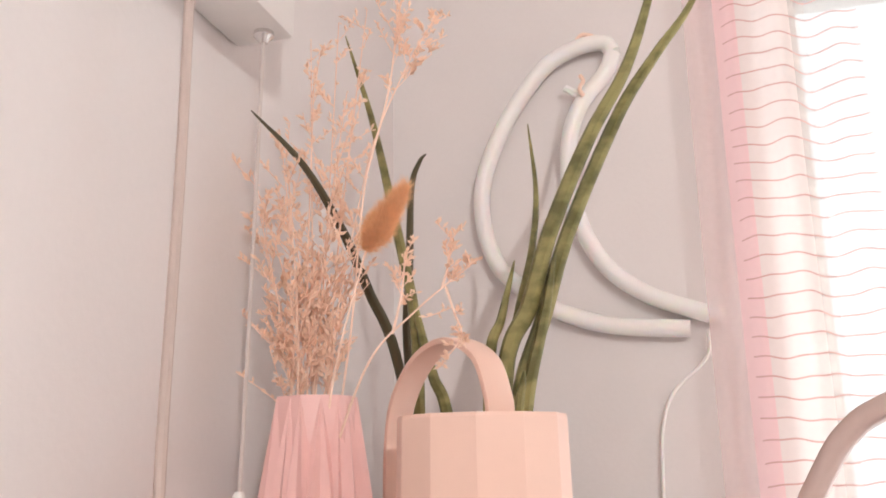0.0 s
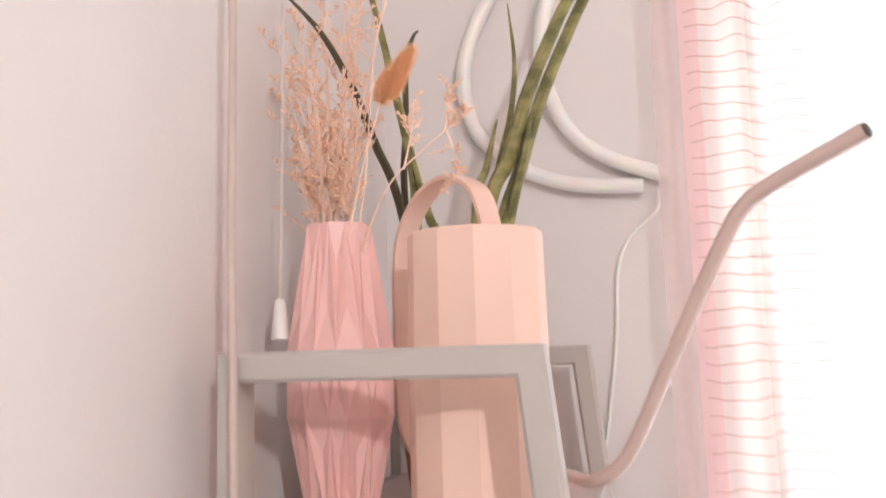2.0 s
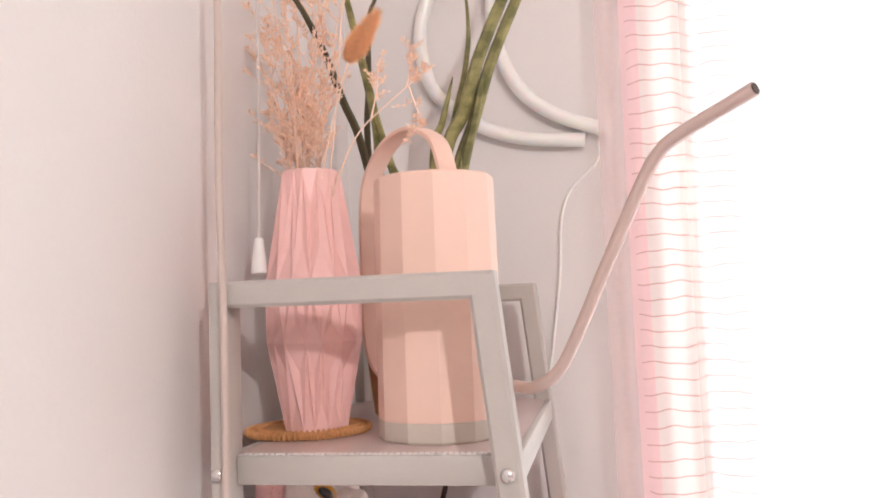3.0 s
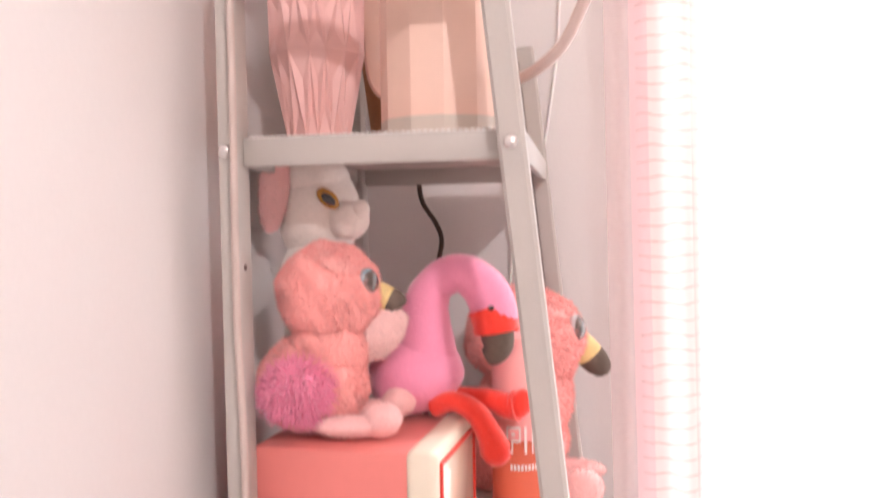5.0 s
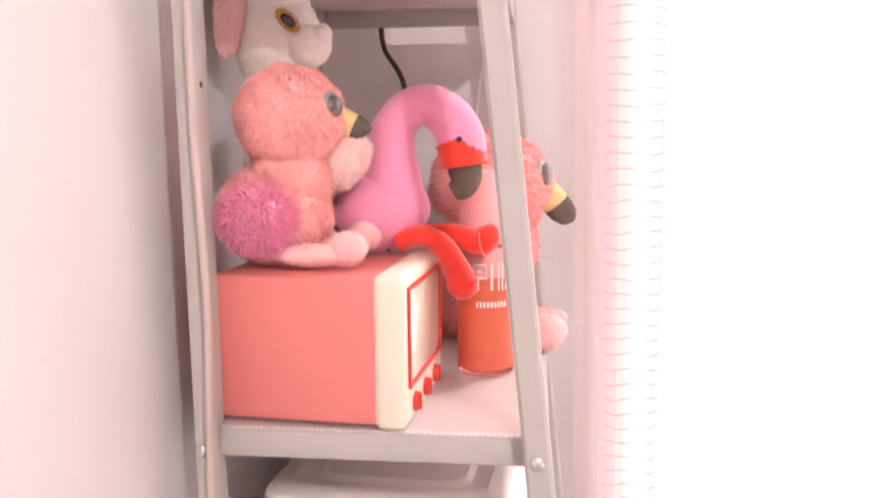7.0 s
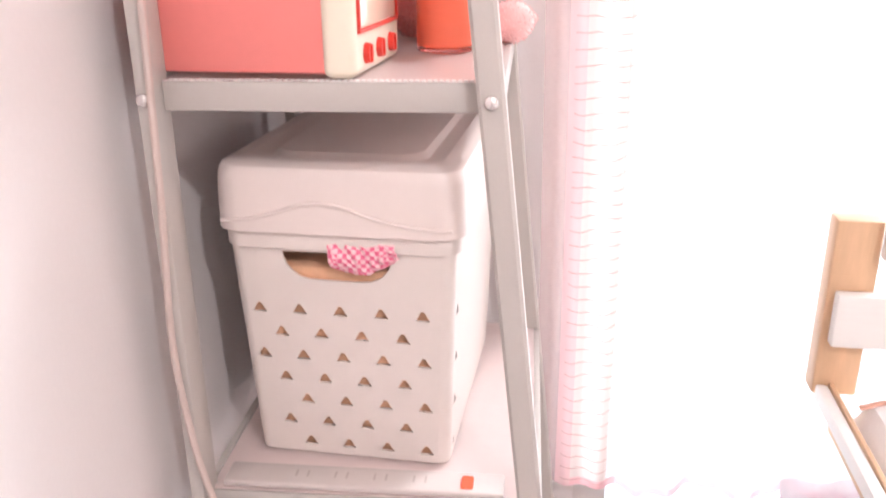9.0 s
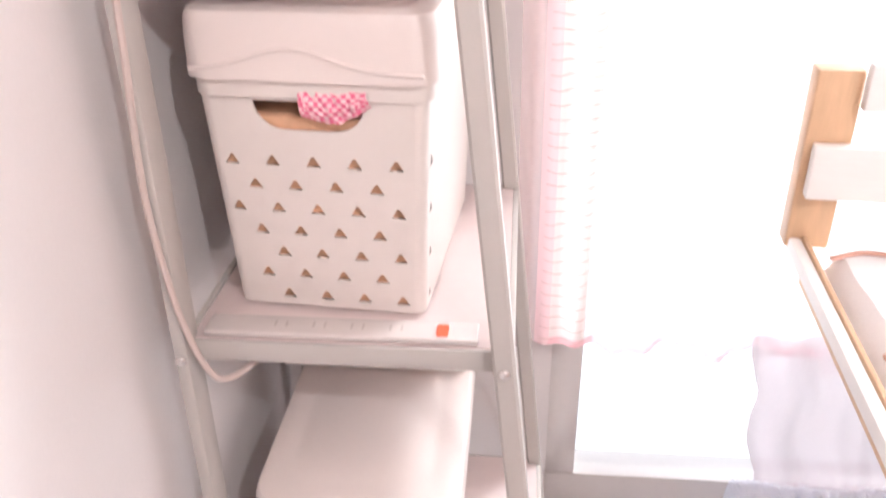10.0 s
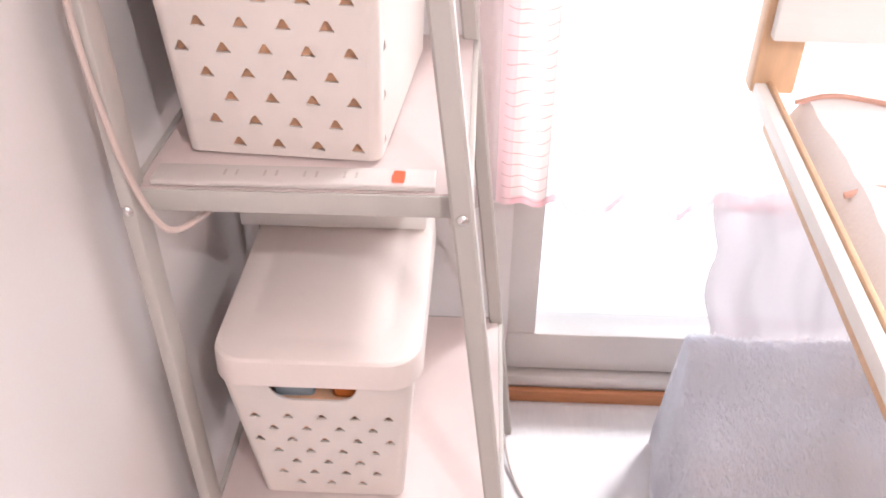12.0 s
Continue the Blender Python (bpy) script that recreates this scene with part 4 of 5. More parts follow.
# smooth pink flamingo with an arched neck and red legs
bm = bmesh.new()
blob(bm, (0.140, 0.124, TVTOP + 0.034), (0.042, 0.034, 0.034), (0, -12, 0), 0, 0.04, 30)
sweep(bm, glide([(0.152, 0.124, TVTOP + 0.030), (0.150, 0.124, TVTOP + 0.062), (0.150, 0.124, TVTOP + 0.090), (0.160, 0.124, TVTOP + 0.112), (0.180, 0.124, TVTOP + 0.121), (0.199, 0.124, TVTOP + 0.110), (0.210, 0.124, TVTOP + 0.090), (0.213, 0.124, TVTOP + 0.076)], 7),
      lambda t: 0.029 - 0.0125 * min(1, t / 0.42) + 0.0035 * max(0, 1 - abs(t - 0.80) / 0.22), 20, 0)
sweep(bm, glide([(0.2060, 0.124, TVTOP + 0.093), (0.2095, 0.124, TVTOP + 0.083), (0.2115, 0.124, TVTOP + 0.071)], 6), 0.0196, 20, 1)
sweep(bm, glide([(0.2115, 0.124, TVTOP + 0.072), (0.2120, 0.124, TVTOP + 0.061), (0.2085, 0.124, TVTOP + 0.053), (0.202, 0.124, TVTOP + 0.049)], 6), lambda t: 0.0145 - 0.007 * t * t, 18, 2)
blob(bm, (0.2085, 0.1070, TVTOP + 0.093), (0.0042, 0.0030, 0.0042), (0, 0, 0), 3, 0, 14)
for pts in ([(0.160, 0.105, TVTOP + 0.010), (0.178, 0.098, TVTOP + 0.016), (0.196, 0.094, TVTOP + 0.008), (0.207, 0.092, TVTOP - 0.009), (0.212, 0.092, TVTOP - 0.022)],
            [(0.165, 0.135, TVTOP + 0.012), (0.184, 0.130, TVTOP + 0.013), (0.204, 0.124, TVTOP + 0.013), (0.220, 0.120, TVTOP + 0.008), (0.228, 0.118, TVTOP + 0.009)]):
    sweep(bm, glide(pts, 6), lambda t: 0.0088 + 0.0045 * t ** 3, 14, 1)
blob(bm, (0.2125, 0.091, TVTOP - 0.024), (0.012, 0.010, 0.011), (0, 0, 0), 1, 0.1, 16)
blob(bm, (0.231, 0.117, TVTOP + 0.011), (0.010, 0.009, 0.013), (0, 20, 0), 1, 0.1, 16)
add_fur(bm, random.Random(5), (0, 1), 9000, 0.0014, 0.0003, 0.2)
soft_toy("pink_flamingo_toy", bm, [PINKFELT, REDFELT, BEAKB, EYEB], "smooth pink flamingo soft toy with red legs on the toy television", (0.14, 0.12, TVTOP))

# white toy with pink ear and golden eyes, behind the others
bm = bmesh.new()
WZ = TVTOP + 0.004
blob(bm, (0.052, 0.165, WZ + 0.055), (0.040, 0.036, 0.060), (0, 0, 0), 0, 0.06, 26, 3)
blob(bm, (0.047, 0.160, WZ + 0.170), (0.035, 0.042, 0.048), (0, 0, 0), 0, 0.04, 30, 4)
blob(bm, (0.044, 0.156, WZ + 0.198), (0.031, 0.036, 0.024), (0, 0, 0), 0, 0.04, 26, 14)
blob(bm, (0.050, 0.155, WZ + 0.110), (0.036, 0.038, 0.045), (0, 0, 0), 0, 0.05, 24, 5)
blob(bm, (0.078, 0.140, WZ + 0.162), (0.020, 0.017, 0.017), (0, 0, 0), 0, 0.04, 18, 6)
blob(bm, (0.092, 0.134, WZ + 0.170), (0.008, 0.008, 0.009), (0, 0, 0), 0, 0.04, 14, 6)
blob(bm, (0.021, 0.122, WZ + 0.190), (0.013, 0.009, 0.038), (0, 6, 0), 1, 0.08, 20, 7)
add_fur(bm, random.Random(9), (0,), 9000, 0.0015, 0.0003, 0.1)
add_fur(bm, random.Random(10), (1,), 1200, 0.0026, 0.0004, 0.3)
blob(bm, (0.068, 0.1205, WZ + 0.180), (0.0115, 0.0055, 0.0066), (0, 42, 28), 2, 0, 18)
blob(bm, (0.0685, 0.1190, WZ + 0.1795), (0.0085, 0.0050, 0.0048), (0, 42, 28), 3, 0, 18)
bmesh.ops.translate(bm, vec=(0.009, -0.034, 0.002), verts=bm.verts[:])
soft_toy("white_soft_toy", bm, [FURWHITE, FURPALE, EYEGOLD, EYEB], "white velvety soft toy with pink ear and golden glitter eyes", (0.05, 0.16, WZ))

# ---- bottle of bath liquid ----
BC = Vector((0.2265, 0.163, TOP2 + 0.0005))
bottle = thing("bubble_bath_bottle", BC, "clear pink bottle of red bubble bath with white lettering", "bottle")
bm = bmesh.new()
lathe(bm, [(0.020, 0.0), (0.0245, 0.002), (0.0255, 0.006), (0.0255, 0.112), (0.0245, 0.116), (0.0225, 0.118)], 40, BC)
part("body", bm, BOTTLE, bottle).visible_shadow = False
bm = bmesh.new()
lathe(bm, [(0.018, 0.004), (0.0232, 0.006), (0.0238, 0.010), (0.0238, 0.088)], 40, BC)
part("liquid", bm, LIQUID, bottle, "translucent red liquid")
bm = bmesh.new()
lathe(bm, [(0.0238, 0.0885), (0.0238, 0.110), (0.0225, 0.114)], 40, BC)
part("foam", bm, BOTTLETOP, bottle, "frosted pink upper half")
bm = bmesh.new()
lathe(bm, [(0.0225, 0.1175), (0.0240, 0.1190), (0.0236, 0.172), (0.0215, 0.178), (0.012, 0.180)], 32, BC)
part("cap", bm, BOTTLETOP, bottle, "tall smooth coral pink cap")


def bars_on_round(bm, a0, a1, z0, z1, r=0.0259):
    n = max(2, int(abs(a1 - a0) / 6))
    lo = [(BC.x + r * math.cos(radians(a0 + (a1 - a0) * i / n)), BC.y + r * math.sin(radians(a0 + (a1 - a0) * i / n)), BC.z + z0) for i in range(n + 1)]
    ring_skin(bm, [lo, [(x, y, BC.z + z1) for x, y, z in lo]], False, False)


bm = bmesh.new()
# the letter P, as an outline, and bars for what cannot be read
for a0, a1, z0, z1 in ((-122, -119, 0.0625, 0.0815), (-122, -94, 0.0815, 0.0838), (-97, -94, 0.0725, 0.0815), (-109, -94, 0.0702, 0.0725), (-112, -109, 0.0625, 0.0725), (-122, -109, 0.0602, 0.0625), (-112, -105, 0.0755, 0.0785),
                       (-87, -82, 0.0602, 0.0838), (-72, -69, 0.0602, 0.0838), (-64, -61, 0.0602, 0.0838), (-56, -52, 0.0602, 0.0838)):
    bars_on_round(bm, a0 + 10, a1 + 10, z0 + 0.018, z1 + 0.018)
part("large_lettering", bm, WHITE, bottle, "white outlined lettering", False)
bm = bmesh.new()
for k in range(9):
    bars_on_round(bm, -105 + k * 7.0, -105 + k * 7.0 + 4.6, 0.0635, 0.0685)
part("small_lettering", bm, WHITE, bottle, "line of small white letters", False)
settle(bottle)

# ---- lidded baskets ----


def panel(name, outline, holes, thick, m, mat, parent):
    """A flat wall with real holes, laid by the matrix m."""
    cu = bpy.data.curves.new(name, "CURVE")
    cu.dimensions, cu.fill_mode, cu.extrude, cu.bevel_depth = "2D", "BOTH", thick / 2, 0.0
    for loop in (outline, *holes):
        sp = cu.splines.new("POLY")
        sp.points.add(len(loop) - 1)
        for q, (x, y) in zip(sp.points, loop):
            q.co = (x, y, 0, 1)
        sp.use_cyclic_u = True
    tmp = bpy.data.objects.new(name, cu)
    me = bpy.data.meshes.new_from_object(tmp)
    bpy.data.objects.remove(tmp)
    me.transform(m)
    me.materials.clear()
    me.materials.append(mat)
    ob = new(name, me)
    ob.parent = parent
    return ob


def tri(cx, cy, w, h):
    return [(cx - w / 2, cy - h / 2), (cx + w / 2, cy - h / 2), (cx + w * 0.10, cy + h / 2), (cx - w * 0.10, cy + h / 2)]


def basket(name, x0, x1, y0, y1, z0, z1, taper, lid_h, rows, dx, dz, tw, th, top_gap, slot, label, wavy, shift):
    """A tapered plastic basket with rows of triangular holes, a grip hole and a lid."""
    root = thing(name, ((x0 + x1) / 2, (y0 + y1) / 2, z0), label, "storage basket", "lidded baskets on the shelf")
    h = z1 - z0
    w, d = x1 - x0, y1 - y0
    th_wall, rc = 0.0025, 0.009

    def side(nm, width, m, with_grip, front=1):
        cut = taper
        outline = [(-width / 2 + cut + rc, 0), (width / 2 - cut - rc, 0), (width / 2 - rc, h), (-width / 2 + rc, h)]
        holes = []
        for r in range(rows):
            y = h - top_gap - r * dz
            if not with_grip and nm == "side_wall":
                # one column of holes beside the front corner
                hx = front * (width / 2 - cut * (1 - y / h) - rc - 0.0105)
                if r % 2 == 0:
                    holes.append(tri(hx, y, tw, th))
                continue
            half = width / 2 - cut * (1 - y / h) - 0.009
            n = int(half * 2 / dx) + 1
            n = n if (n % 2 == 1) == (r % 2 == 0) else n - 1
            for k in range(n):
                hx = (k - (n - 1) / 2) * dx + shift
                if abs(hx) + tw / 2 < width / 2 - cut * (1 - y / h) - rc - 0.0004:
                    holes.append(tri(hx, y, tw, th))
        if with_grip:
            gx0, gx1, gy0, gy1 = slot
            rr = (gy1 - gy0)
            g = [(gx0, gy1), (gx1, gy1)]
            for k in range(7):
                a = radians(0 - 90 * k / 6)
                g.append((gx1 - rr + rr * math.cos(a), gy1 + rr * math.sin(a)))
            for k in range(7):
                a = radians(-90 - 90 * k / 6)
                g.append((gx0 + rr + rr * math.cos(a), gy1 + rr * math.sin(a)))
            holes.append(g)
        return panel(nm, outline, holes, th_wall, m, BASKET, root)

    lean = math.degrees(math.atan2(taper, h))
    cx, cy = (x0 + x1) / 2, (y0 + y1) / 2
    zz = z0 + 0.003
    side("front_wall", w, pose(cx, y0 + taper, zz, 90 + lean, 0, 0), True)
    side("side_wall", d, pose(x1 - taper, cy, zz, 0, 0, 90) @ pose(0, 0, 0, 90 + lean, 0, 0), False, -1)
    side("back_wall", w, pose(cx, y1 - taper, zz, 0, 0, 180) @ pose(0, 0, 0, 90 + lean, 0, 0), False)
    side("side_wall", d, pose(x0 + taper, cy, zz, 0, 0, -90) @ pose(0, 0, 0, 90 + lean, 0, 0), False)
    # rounded corners and the floor of the basket
    for sx, sy, a0 in ((1, 1, 0), (-1, 1, 90), (-1, -1, 180), (1, -1, 270)):
        bm = bmesh.new()
        rings = []
        for k in range(5):
            u = k / 4
            px, py = cx + sx * (w / 2 - taper * (1 - u) - rc), cy + sy * (d / 2 - taper * (1 - u) - rc)
            arc = [radians(a0 + 90 * q / 7) for q in range(8)]
            ro, ri = rc + th_wall / 2, rc - th_wall / 2
            rings.append([(px + ro * math.cos(a), py + ro * math.sin(a), zz + h * u) for a in arc] + [(px + ri * math.cos(a), py + ri * math.sin(a), zz + h * u) for a in arc[::-1]])
        ring_skin(bm, rings)
        part("corner", bm, BASKET, root)
    bm = bmesh.new()
    box(bm, x0 + taper + 0.004, x1 - taper - 0.004, y0 + taper + 0.004, y1 - taper - 0.004, z0, z0 + 0.004, 0.0015)
    part("bottom", bm, BASKET, root)
    # lid: an overhanging skirt, a rounded shoulder and a raised panel
    o = 0.009

    def rrect(ax0, ax1, ay0, ay1, r, z, n=6):
        pts = []
        for qx, qy, a0 in ((ax1 - r, ay1 - r, 0), (ax0 + r, ay1 - r, 90), (ax0 + r, ay0 + r, 180), (ax1 - r, ay0 + r, 270)):
            for k in range(n + 1):
                a = radians(a0 + 90 * k / n)
                pts.append((qx + r * math.cos(a), qy + r * math.sin(a), z))
        return pts

    bm = bmesh.new()
    zl, lr = z1, 0.022 if wavy else 0.034
    rings = [rrect(x0 - o + 0.004, x1 + o - 0.004, y0 - o + 0.004, y1 + o - 0.004, lr - 0.002, zl - 0.004),
             rrect(x0 - o, x1 + o, y0 - o, y1 + o, lr, zl - 0.004)]
    for k in range(1, 9):
        u = k / 8
        e = 0.009 * u ** 8 + 0.002 * u
        rings.append(rrect(x0 - o + e * 0.9, x1 + o - e * 0.9, y0 - o + e * 0.9, y1 + o - e * 0.9, lr, zl - 0.004 + lid_h * (1 - (1 - u) ** 1.5)))
    zt = zl - 0.004 + lid_h
    rings.append(rrect(x0 + 0.012, x1 - 0.012, y0 + 0.012, y1 - 0.012, lr * 0.85, zt + 0.0008))
    dip = 0.0030 if wavy else 0.0004
    rings.append(rrect(x0 + 0.020, x1 - 0.020, y0 + 0.022, y1 - 0.022, lr * 0.9, zt - dip))
    rings.append(rrect(x0 + 0.028, x1 - 0.028, y0 + 0.030, y1 - 0.030, lr * 0.9, zt - dip))
    rings.append(rrect(x0 + 0.033, x1 - 0.033, y0 + 0.036, y1 - 0.036, lr * 0.9, zt + 0.0012))
    ring_skin(bm, rings)
    lid = part("lid", bm, BASKETLID, root, "overhanging lid with a raised panel")
    lid.data.set_sharp_from_angle(angle=radians(24))
    if wavy:
        bm = bmesh.new()
        pts = []
        for i in range(61):
            u = i / 60
            x = x0 + (x1 - x0) * u
            pts.append(Vector((x, y0 - o - 0.0002, zl + 0.004 + 0.018 * math.exp(-((u - 0.44) / 0.24) ** 2))))
        sweep(bm, pts, 0.0016, 6)
        part("wavy_ridge", bm, BASKETLID, lid, "raised wavy line along the lid skirt")
        bm = bmesh.new()
        ring_skin(bm, [rrect(x0 - e, x1 + e, y0 - e, y1 + e, 0.018, z) for e, z in ((0.0015, z1 - 0.0205), (0.004, z1 - 0.019), (0.004, z1 - 0.003))])
        part("rim", bm, BASKET, root)
    return settle(root)


upper = basket("storage_basket", 0.0545, 0.2445, 0.046, 0.320, TOP3, 0.8895, 0.009, 0.055, 7, 0.0353, 0.0220, 0.0128, 0.0088, 0.0780, (-0.049, 0.044, 0.172, 0.197), "blush white plastic basket with triangular holes and a domed lid", True, -0.0030)
basket("storage_basket", 0.068, 0.262, 0.014, 0.300, TOP4, 0.4415, 0.018, 0.034, 7, 0.0353, 0.0199, 0.0120, 0.0072, 0.063, (-0.050, 0.040, 0.168, 0.190), "blush white plastic basket with triangular holes and a flat lid", False, -0.0005)


def contents(name, x0, x1, y0, y1, z0, z1, mat, label, flare=0.0):
    """Soft things in a basket; flare: how far they lean out towards its front and sides at their top."""
    bm = bmesh.new()
    box(bm, x0, x1, y0, y1, z0, z1, 0.006, 2)
    for v in bm.verts:
        u = (v.co.z - z0) / (z1 - z0) * flare
        v.co += Vector((u if v.co.x > (x0 + x1) / 2 else -u, -u if v.co.y < (y0 + y1) / 2 else 0, 0))
    for v in bm.verts:
        v.co += Vector((noise.noise(v.co * 30), noise.noise(v.co * 30 + Vector((5, 1, 2))), noise.noise(v.co * 30 + Vector((2, 7, 3))))) * 0.0022
    return tagged(mesh_object(name, bm, mat), label, "stored clothes")


upper_cloth = contents("folded_cloth", 0.0705, 0.2295, 0.0585, 0.300, 0.6735, 0.852, INSIDE, "brown folded things inside the basket", 0.006)
contents("folded_cloth", 0.0920, 0.2380, 0.0390, 0.272, 0.2425, 0.398, INSIDE, "brown folded things inside the basket", 0.012)
# wrapper that peeks out of the upper basket's grip hole
bm = bmesh.new()
rows = []
for i in range(15):
    u = i / 14
    drop = 0.020 + 0.012 * math.sin(u * 2.6 + 0.4) - 0.008 * u
    row = []
    for k in range(9):
        v = k / 8
        q = Vector((0.140 + 0.056 * u + 0.004 * v, 0.0475 - 0.0075 * math.sin(v * 2.6) - 0.003 * (1 - v), 0.8795 - drop * v))
        row.append(q + Vector((0, noise.noise(q * 160), 0.6 * noise.noise(q * 160 + Vector((3, 3, 3))))) * 0.0035)
    rows.append(row)
ring_skin(bm, rows, False, False)
w_ob = mesh_object("pink_wrapper", bm, GINGHAM, False)
sol = w_ob.modifiers.new("thick", "SOLIDIFY")
sol.thickness = 0.0012
tagged(w_ob, "crumpled pink and white wrapper sticking out of the basket", "wrapper")
askew = Matrix.Translation((0.1595, 0.188, 0)) @ Matrix.Rotation(radians(-4.5), 4, "Z") @ Matrix.Translation((-0.1495, -0.183, 0))
bpy.context.view_layer.update()
for ob in (upper, upper_cloth, w_ob):
    ob.matrix_world = askew @ ob.matrix_world
contents("blue_packet", 0.116, 0.158, 0.026, 0.034, 0.402, 0.435, material("grey_blue_card", (0.33, 0.38, 0.42), 0.5), "grey-blue packet inside the lower basket")
contents("orange_packet", 0.178, 0.203, 0.026, 0.034, 0.402, 0.435, material("orange_card", (0.60, 0.16, 0.03), 0.5), "orange packet inside the lower basket")

adapter = thing("plug_adapter", (0.052, 0.20, 0.56), "dark brown plug adapter hanging under the shelf", "plug adapter")
bm = bmesh.new()
box(bm, 0.040, 0.066, 0.185, 0.225, 0.530, 0.585, 0.004, 3)
part("housing", bm, CORDB, adapter)
bm = bmesh.new()
sweep(bm, glide([(0.052, 0.205, 0.585), (0.050, 0.205, 0.61), (0.046, 0.207, 0.635)], 6), 0.0028, 8)
part("lead", bm, CORDB, adapter)
settle(adapter)

# ---- power strip ----
strip = thing("power_strip", (0.18, 0.028, TOP3), "white power strip with a glowing orange-red switch", "power strip")
bm = bmesh.new()
box(bm, 0.046, 0.286, 0.009, 0.038, TOP3, TOP3 + 0.006, 0.002, 3)
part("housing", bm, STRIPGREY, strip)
for k in range(4):
    bm = bmesh.new()
    for s in (-1, 1):
        box(bm, 0.112 + k * 0.034 + s * 0.005 - 0.001, 0.112 + k * 0.034 + s * 0.005 + 0.001, 0.020, 0.029, TOP3 + 0.0055, TOP3 + 0.0063)
    part("socket", bm, STRIPSLOT, strip, "grey socket slots", False)
bm = bmesh.new()
box(bm, 0.250, 0.260, 0.014, 0.029, TOP3 + 0.005, TOP3 + 0.0095, 0.0015)
part("switch", bm, glow("switch_light", (1.0, 0.11, 0.06), 2.4), strip, "glowing orange-red switch")
settle(strip)

# ---- bed beside the shelf ----
bed = thing("bed", (1.05, -0.7, 0.0), "pine bed with white slatted headboard and white bedding", "bed")
BX0, BX1, BY0, BY1 = 0.584, 1.50, -1.75, 0.215
for x in (BX0, BX1 - 0.042):
    bm = bmesh.new()
    box(bm, x, x + 0.042, 0.188, 0.215, 0.679, 0.860, 0.003)
    part("post", bm, WOOD, bed, "pale pine post")
for z0, z1, x0 in ((0.738, 0.792, BX0 + 0.006), (0.826, 0.870, BX0 + 0.040)):
    bm = bmesh.new()
    box(bm, x0, BX1 - 0.01, 0.172, 0.187, z0, z1, 0.003)
    part("headboard_slat", bm, WOODWHITE, bed, "white painted slat")
bm = bmesh.new()
box(bm, BX0 + 0.002, BX0 + 0.014, BY0, 0.186, 0.676, 0.692, 0.003)
part("side_rail", bm, WOODWHITE, bed, "cream side rail")
bm = bmesh.new()
box(bm, BX0 + 0.0145, BX0 + 0.019, BY0, 0.186, 0.672, 0.694, 0.0015)
part("rail_edge", bm, WOOD, bed, "pine inner edge")
bm = bmesh.new()
box(bm, BX0 + 0.02, BX1 - 0.03, BY0, 0.186, 0.640, 0.656, 0.002)
part("base_board", bm, WOOD, bed)
for x, y in ((0.98, 0.05), (1.40, 0.05), (0.98, -1.6), (1.40, -1.6)):
    bm = bmesh.new()
    box(bm, x, x + 0.05, y, y + 0.05, 0.0, 0.64, 0.003)
    part("leg", bm, WOOD, bed)
settle(bed)
bm = bmesh.new()
nx, ny = 40, 90
MX0, MX1, MY0, MY1 = BX0 + 0.020, BX1 - 0.05, BY0 + 0.02, 0.169
rows = []
for j in range(ny + 1):
    v = j / ny
    row = []
    for i in range(nx + 1):
        u = i / nx
        x, y = MX0 + (MX1 - MX0) * u, MY0 + (MY1 - MY0) * v
        ex = min(u, 1 - u) * (MX1 - MX0)
        ey = min(v, 1 - v) * (MY1 - MY0)
        e = min(1, ex / 0.030) * min(1, ey / 0.030)
        z = 0.665 + 0.036 * math.sqrt(max(0, 1 - (1 - e) ** 2)) + 0.006 * noise.noise(Vector((x * 9, y * 9, 1))) + 0.004 * noise.noise(Vector((x * 26, y * 26, 4)))
        row.append((x, y, z))
    rows.append(row)
ring_skin(bm, rows, False, False)
box(bm, MX0, MX1, MY0, MY1, 0.657, 0.667)
mattress = thing("mattress", ((MX0 + MX1) / 2, (MY0 + MY1) / 2, 0.657), "white bedding with thin rose piping on the bed", "mattress")
part("cover", bm, LINEN, mattress)
for line in ([(MX0 + 0.010, 0.140, 0.694), (MX0 + 0.05, 0.140, 0.7020), (MX0 + 0.14, 0.10, 0.7040), (MX0 + 0.30, 0.07, 0.7045)],
             [(MX0 + 0.010, -0.02, 0.694), (MX0 + 0.04, -0.02, 0.7020), (MX0 + 0.09, -0.05, 0.7040), (MX0 + 0.25, -0.10, 0.7045)]):
    bm = bmesh.new()
    sweep(bm, glide(line, 8), 0.0028, 6)
    part("piping", bm, PIPING, mattress, "thin rose piping")
settle(mattress)
# the bed stands a little out of square with the wall
turned = Matrix.Translation((BX0, 0.20, 0)) @ Matrix.Rotation(radians(-3.4), 4, "Z") @ Matrix.Translation((-BX0, -0.20, 0))
bpy.context.view_layer.update()
for ob in (bed, mattress):
    ob.matrix_world = turned @ ob.matrix_world

# ---- fluffy throw heaped on the floor before the door ----


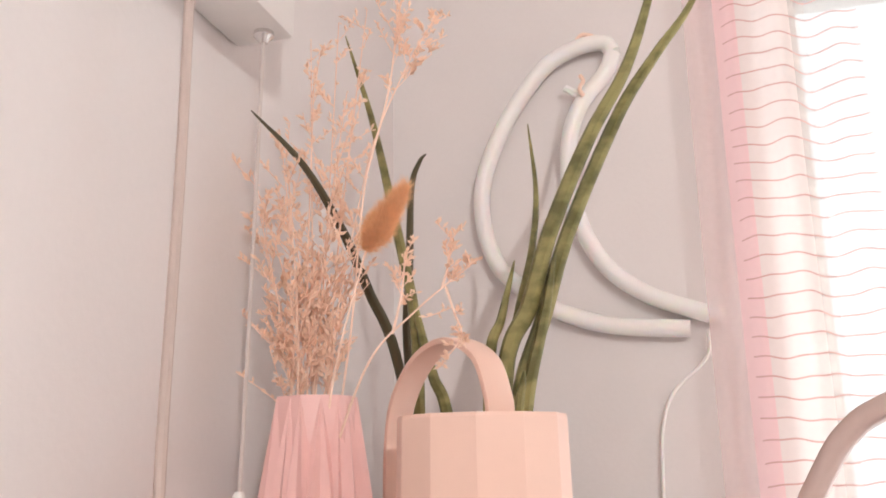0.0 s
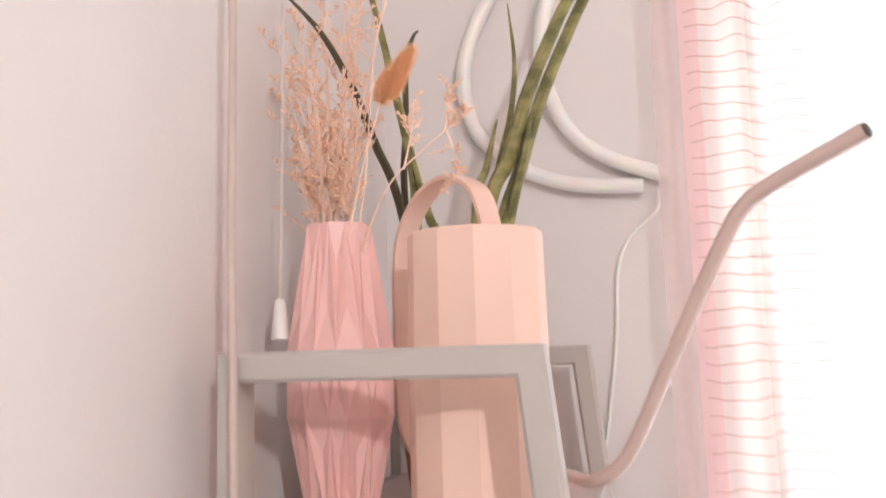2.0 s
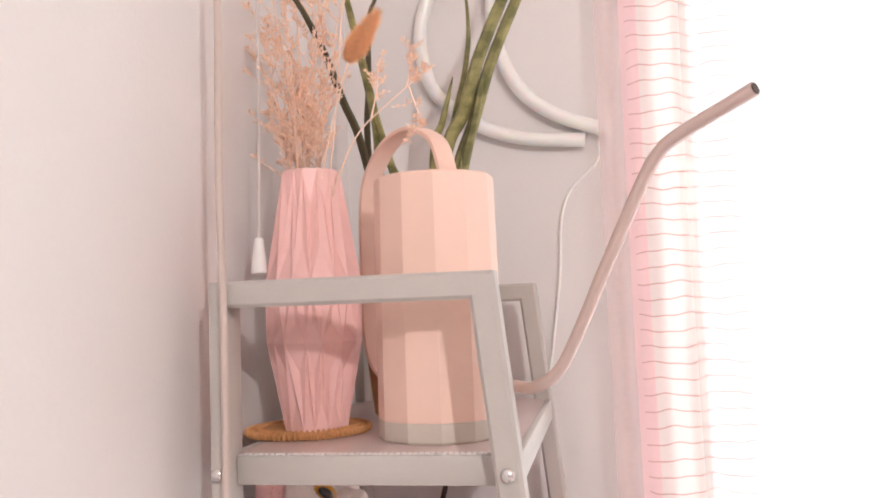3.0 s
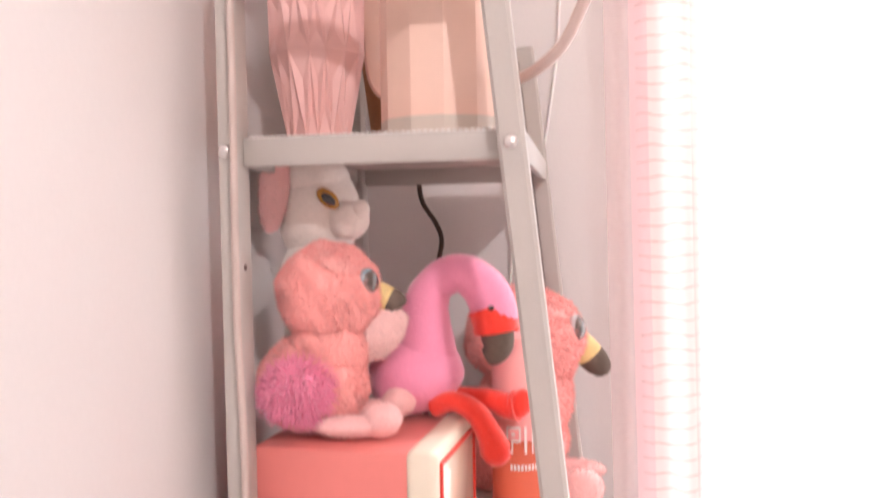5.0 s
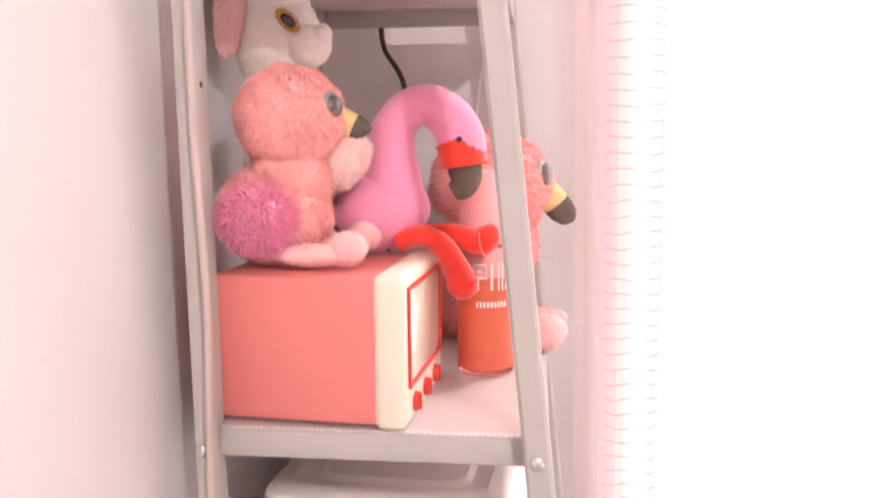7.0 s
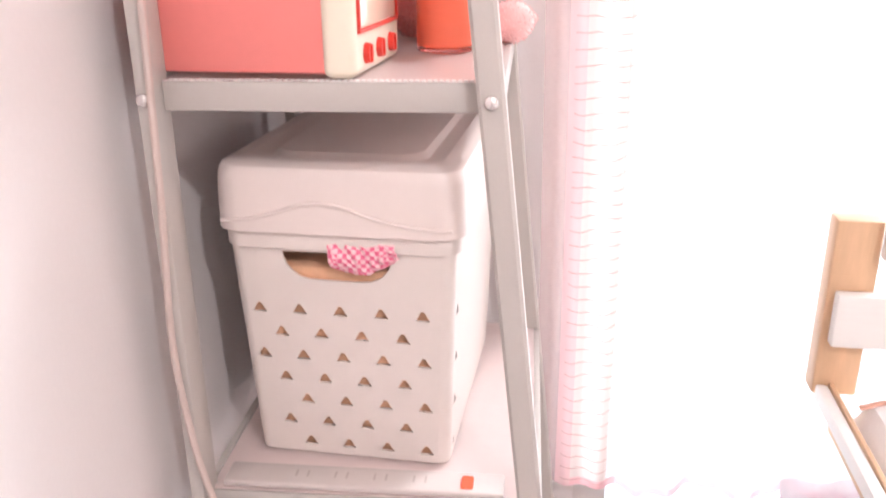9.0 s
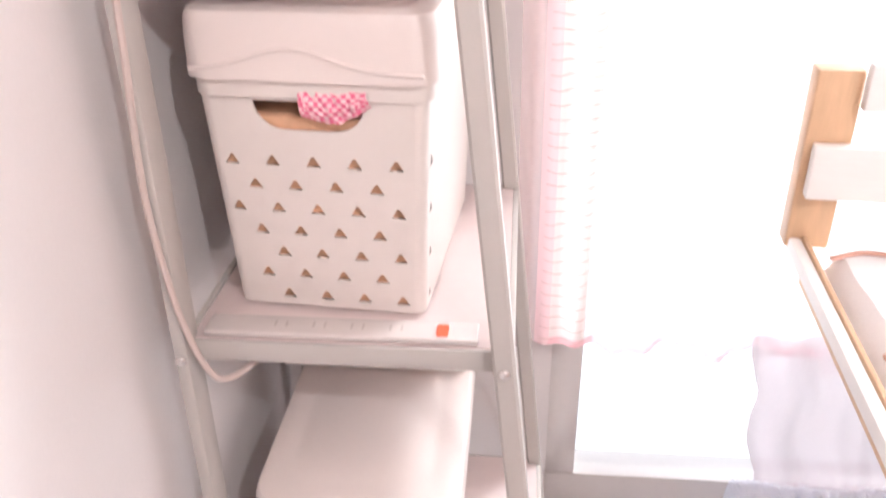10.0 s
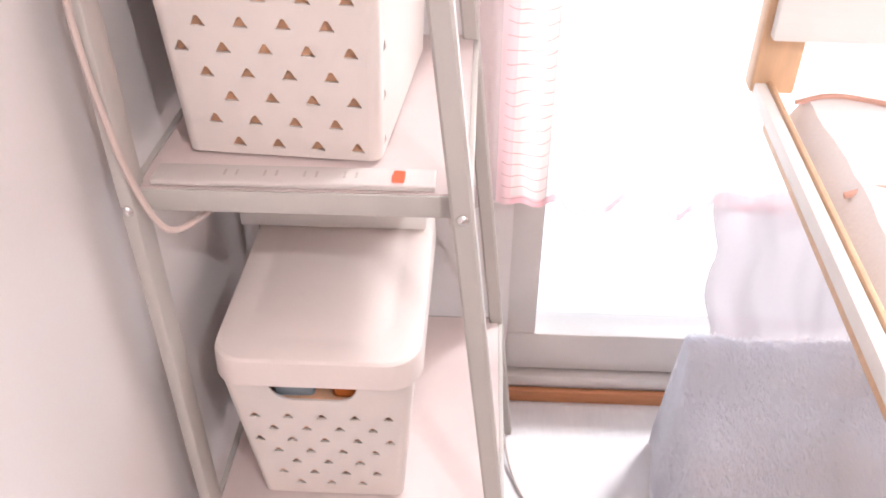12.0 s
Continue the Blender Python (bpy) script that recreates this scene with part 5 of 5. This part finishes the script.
def throw_height(x, y):
    u = max(0.0, min(1.0, (0.335 - y) / 0.30))
    rise = 0.238 * (1 - u ** 1.6) * max(0.0, min(1.0, (0.335 - y) / 0.012 + 0.10)) ** 0.5
    side = min(1.0, max(0.0, (x - throw_edge(y)) / 0.016)) ** 0.5
    return max(0.008, (rise + 0.012 * noise.noise(Vector((x * 14, y * 14, 6)))) * side)


def throw_edge(y):
    return 0.604 - 0.020 * max(0.0, min(1.0, (0.335 - y) / 0.30)) + 0.005 * math.sin(y * 46)


bm = bmesh.new()
rng = random.Random(17)
nx, ny = 60, 50
rows = []
for j in range(ny + 1):
    y = 0.034 + 0.300 * j / ny
    e = throw_edge(y)
    rows.append([(e + (1.20 - e) * (i / nx) ** 1.5, y, throw_height(e + (1.20 - e) * (i / nx) ** 1.5, y)) for i in range(nx + 1)])
top = ring_skin(bm, rows, False, False)
low = ring_skin(bm, [[(x, y, 0.0) for x, y, z in r] for r in rows], False, False)
for a, b in ((top[0], low[0]), (top[-1], low[-1]), ([r[0] for r in top], [r[0] for r in low]), ([r[-1] for r in top], [r[-1] for r in low])):
    for i in range(len(a) - 1):
        bm.faces.new((a[i], a[i + 1], b[i + 1], b[i]))
throw = mesh_object("fluffy_throw", bm, RUG)
tagged(throw, "greyish pink fluffy throw heaped on the floor beside the bed", "throw")
vs, fs = [], []
for k in range(90000):
    y = rng.uniform(0.036, 0.333)
    x = throw_edge(y) + 0.50 * rng.random() ** 1.3
    z = throw_height(x, y) - 0.001
    dx, dy, dz = rng.uniform(-0.007, 0.005), rng.uniform(-0.022, 0.004), rng.uniform(-0.012, 0.012)
    w = 0.0007
    vs += [(x - w, y, z), (x + w, y + w, z), (x + dx, y + dy, max(0.001, throw_height(x + dx, y + dy) + 0.006 + dz * 0.5))]
    fs.append((3 * k, 3 * k + 1, 3 * k + 2))
pile_me = bpy.data.meshes.new("fleece")
pile_me.from_pydata(vs, [], fs)
pile_me.materials.append(FLEECE)
pile = new("fleece", pile_me)
pile.parent = throw
tagged(pile, kind="stuff")

# ---- cream board lying on the lower basket's lid ----
bm = bmesh.new()
box(bm, 0.040, 0.262, 0.232, 0.288, 0.4730, 0.4960, 0.003, 2)
tagged(mesh_object("cream_board", bm, WOODWHITE), "cream flat board lying on the lower basket lid", "board")
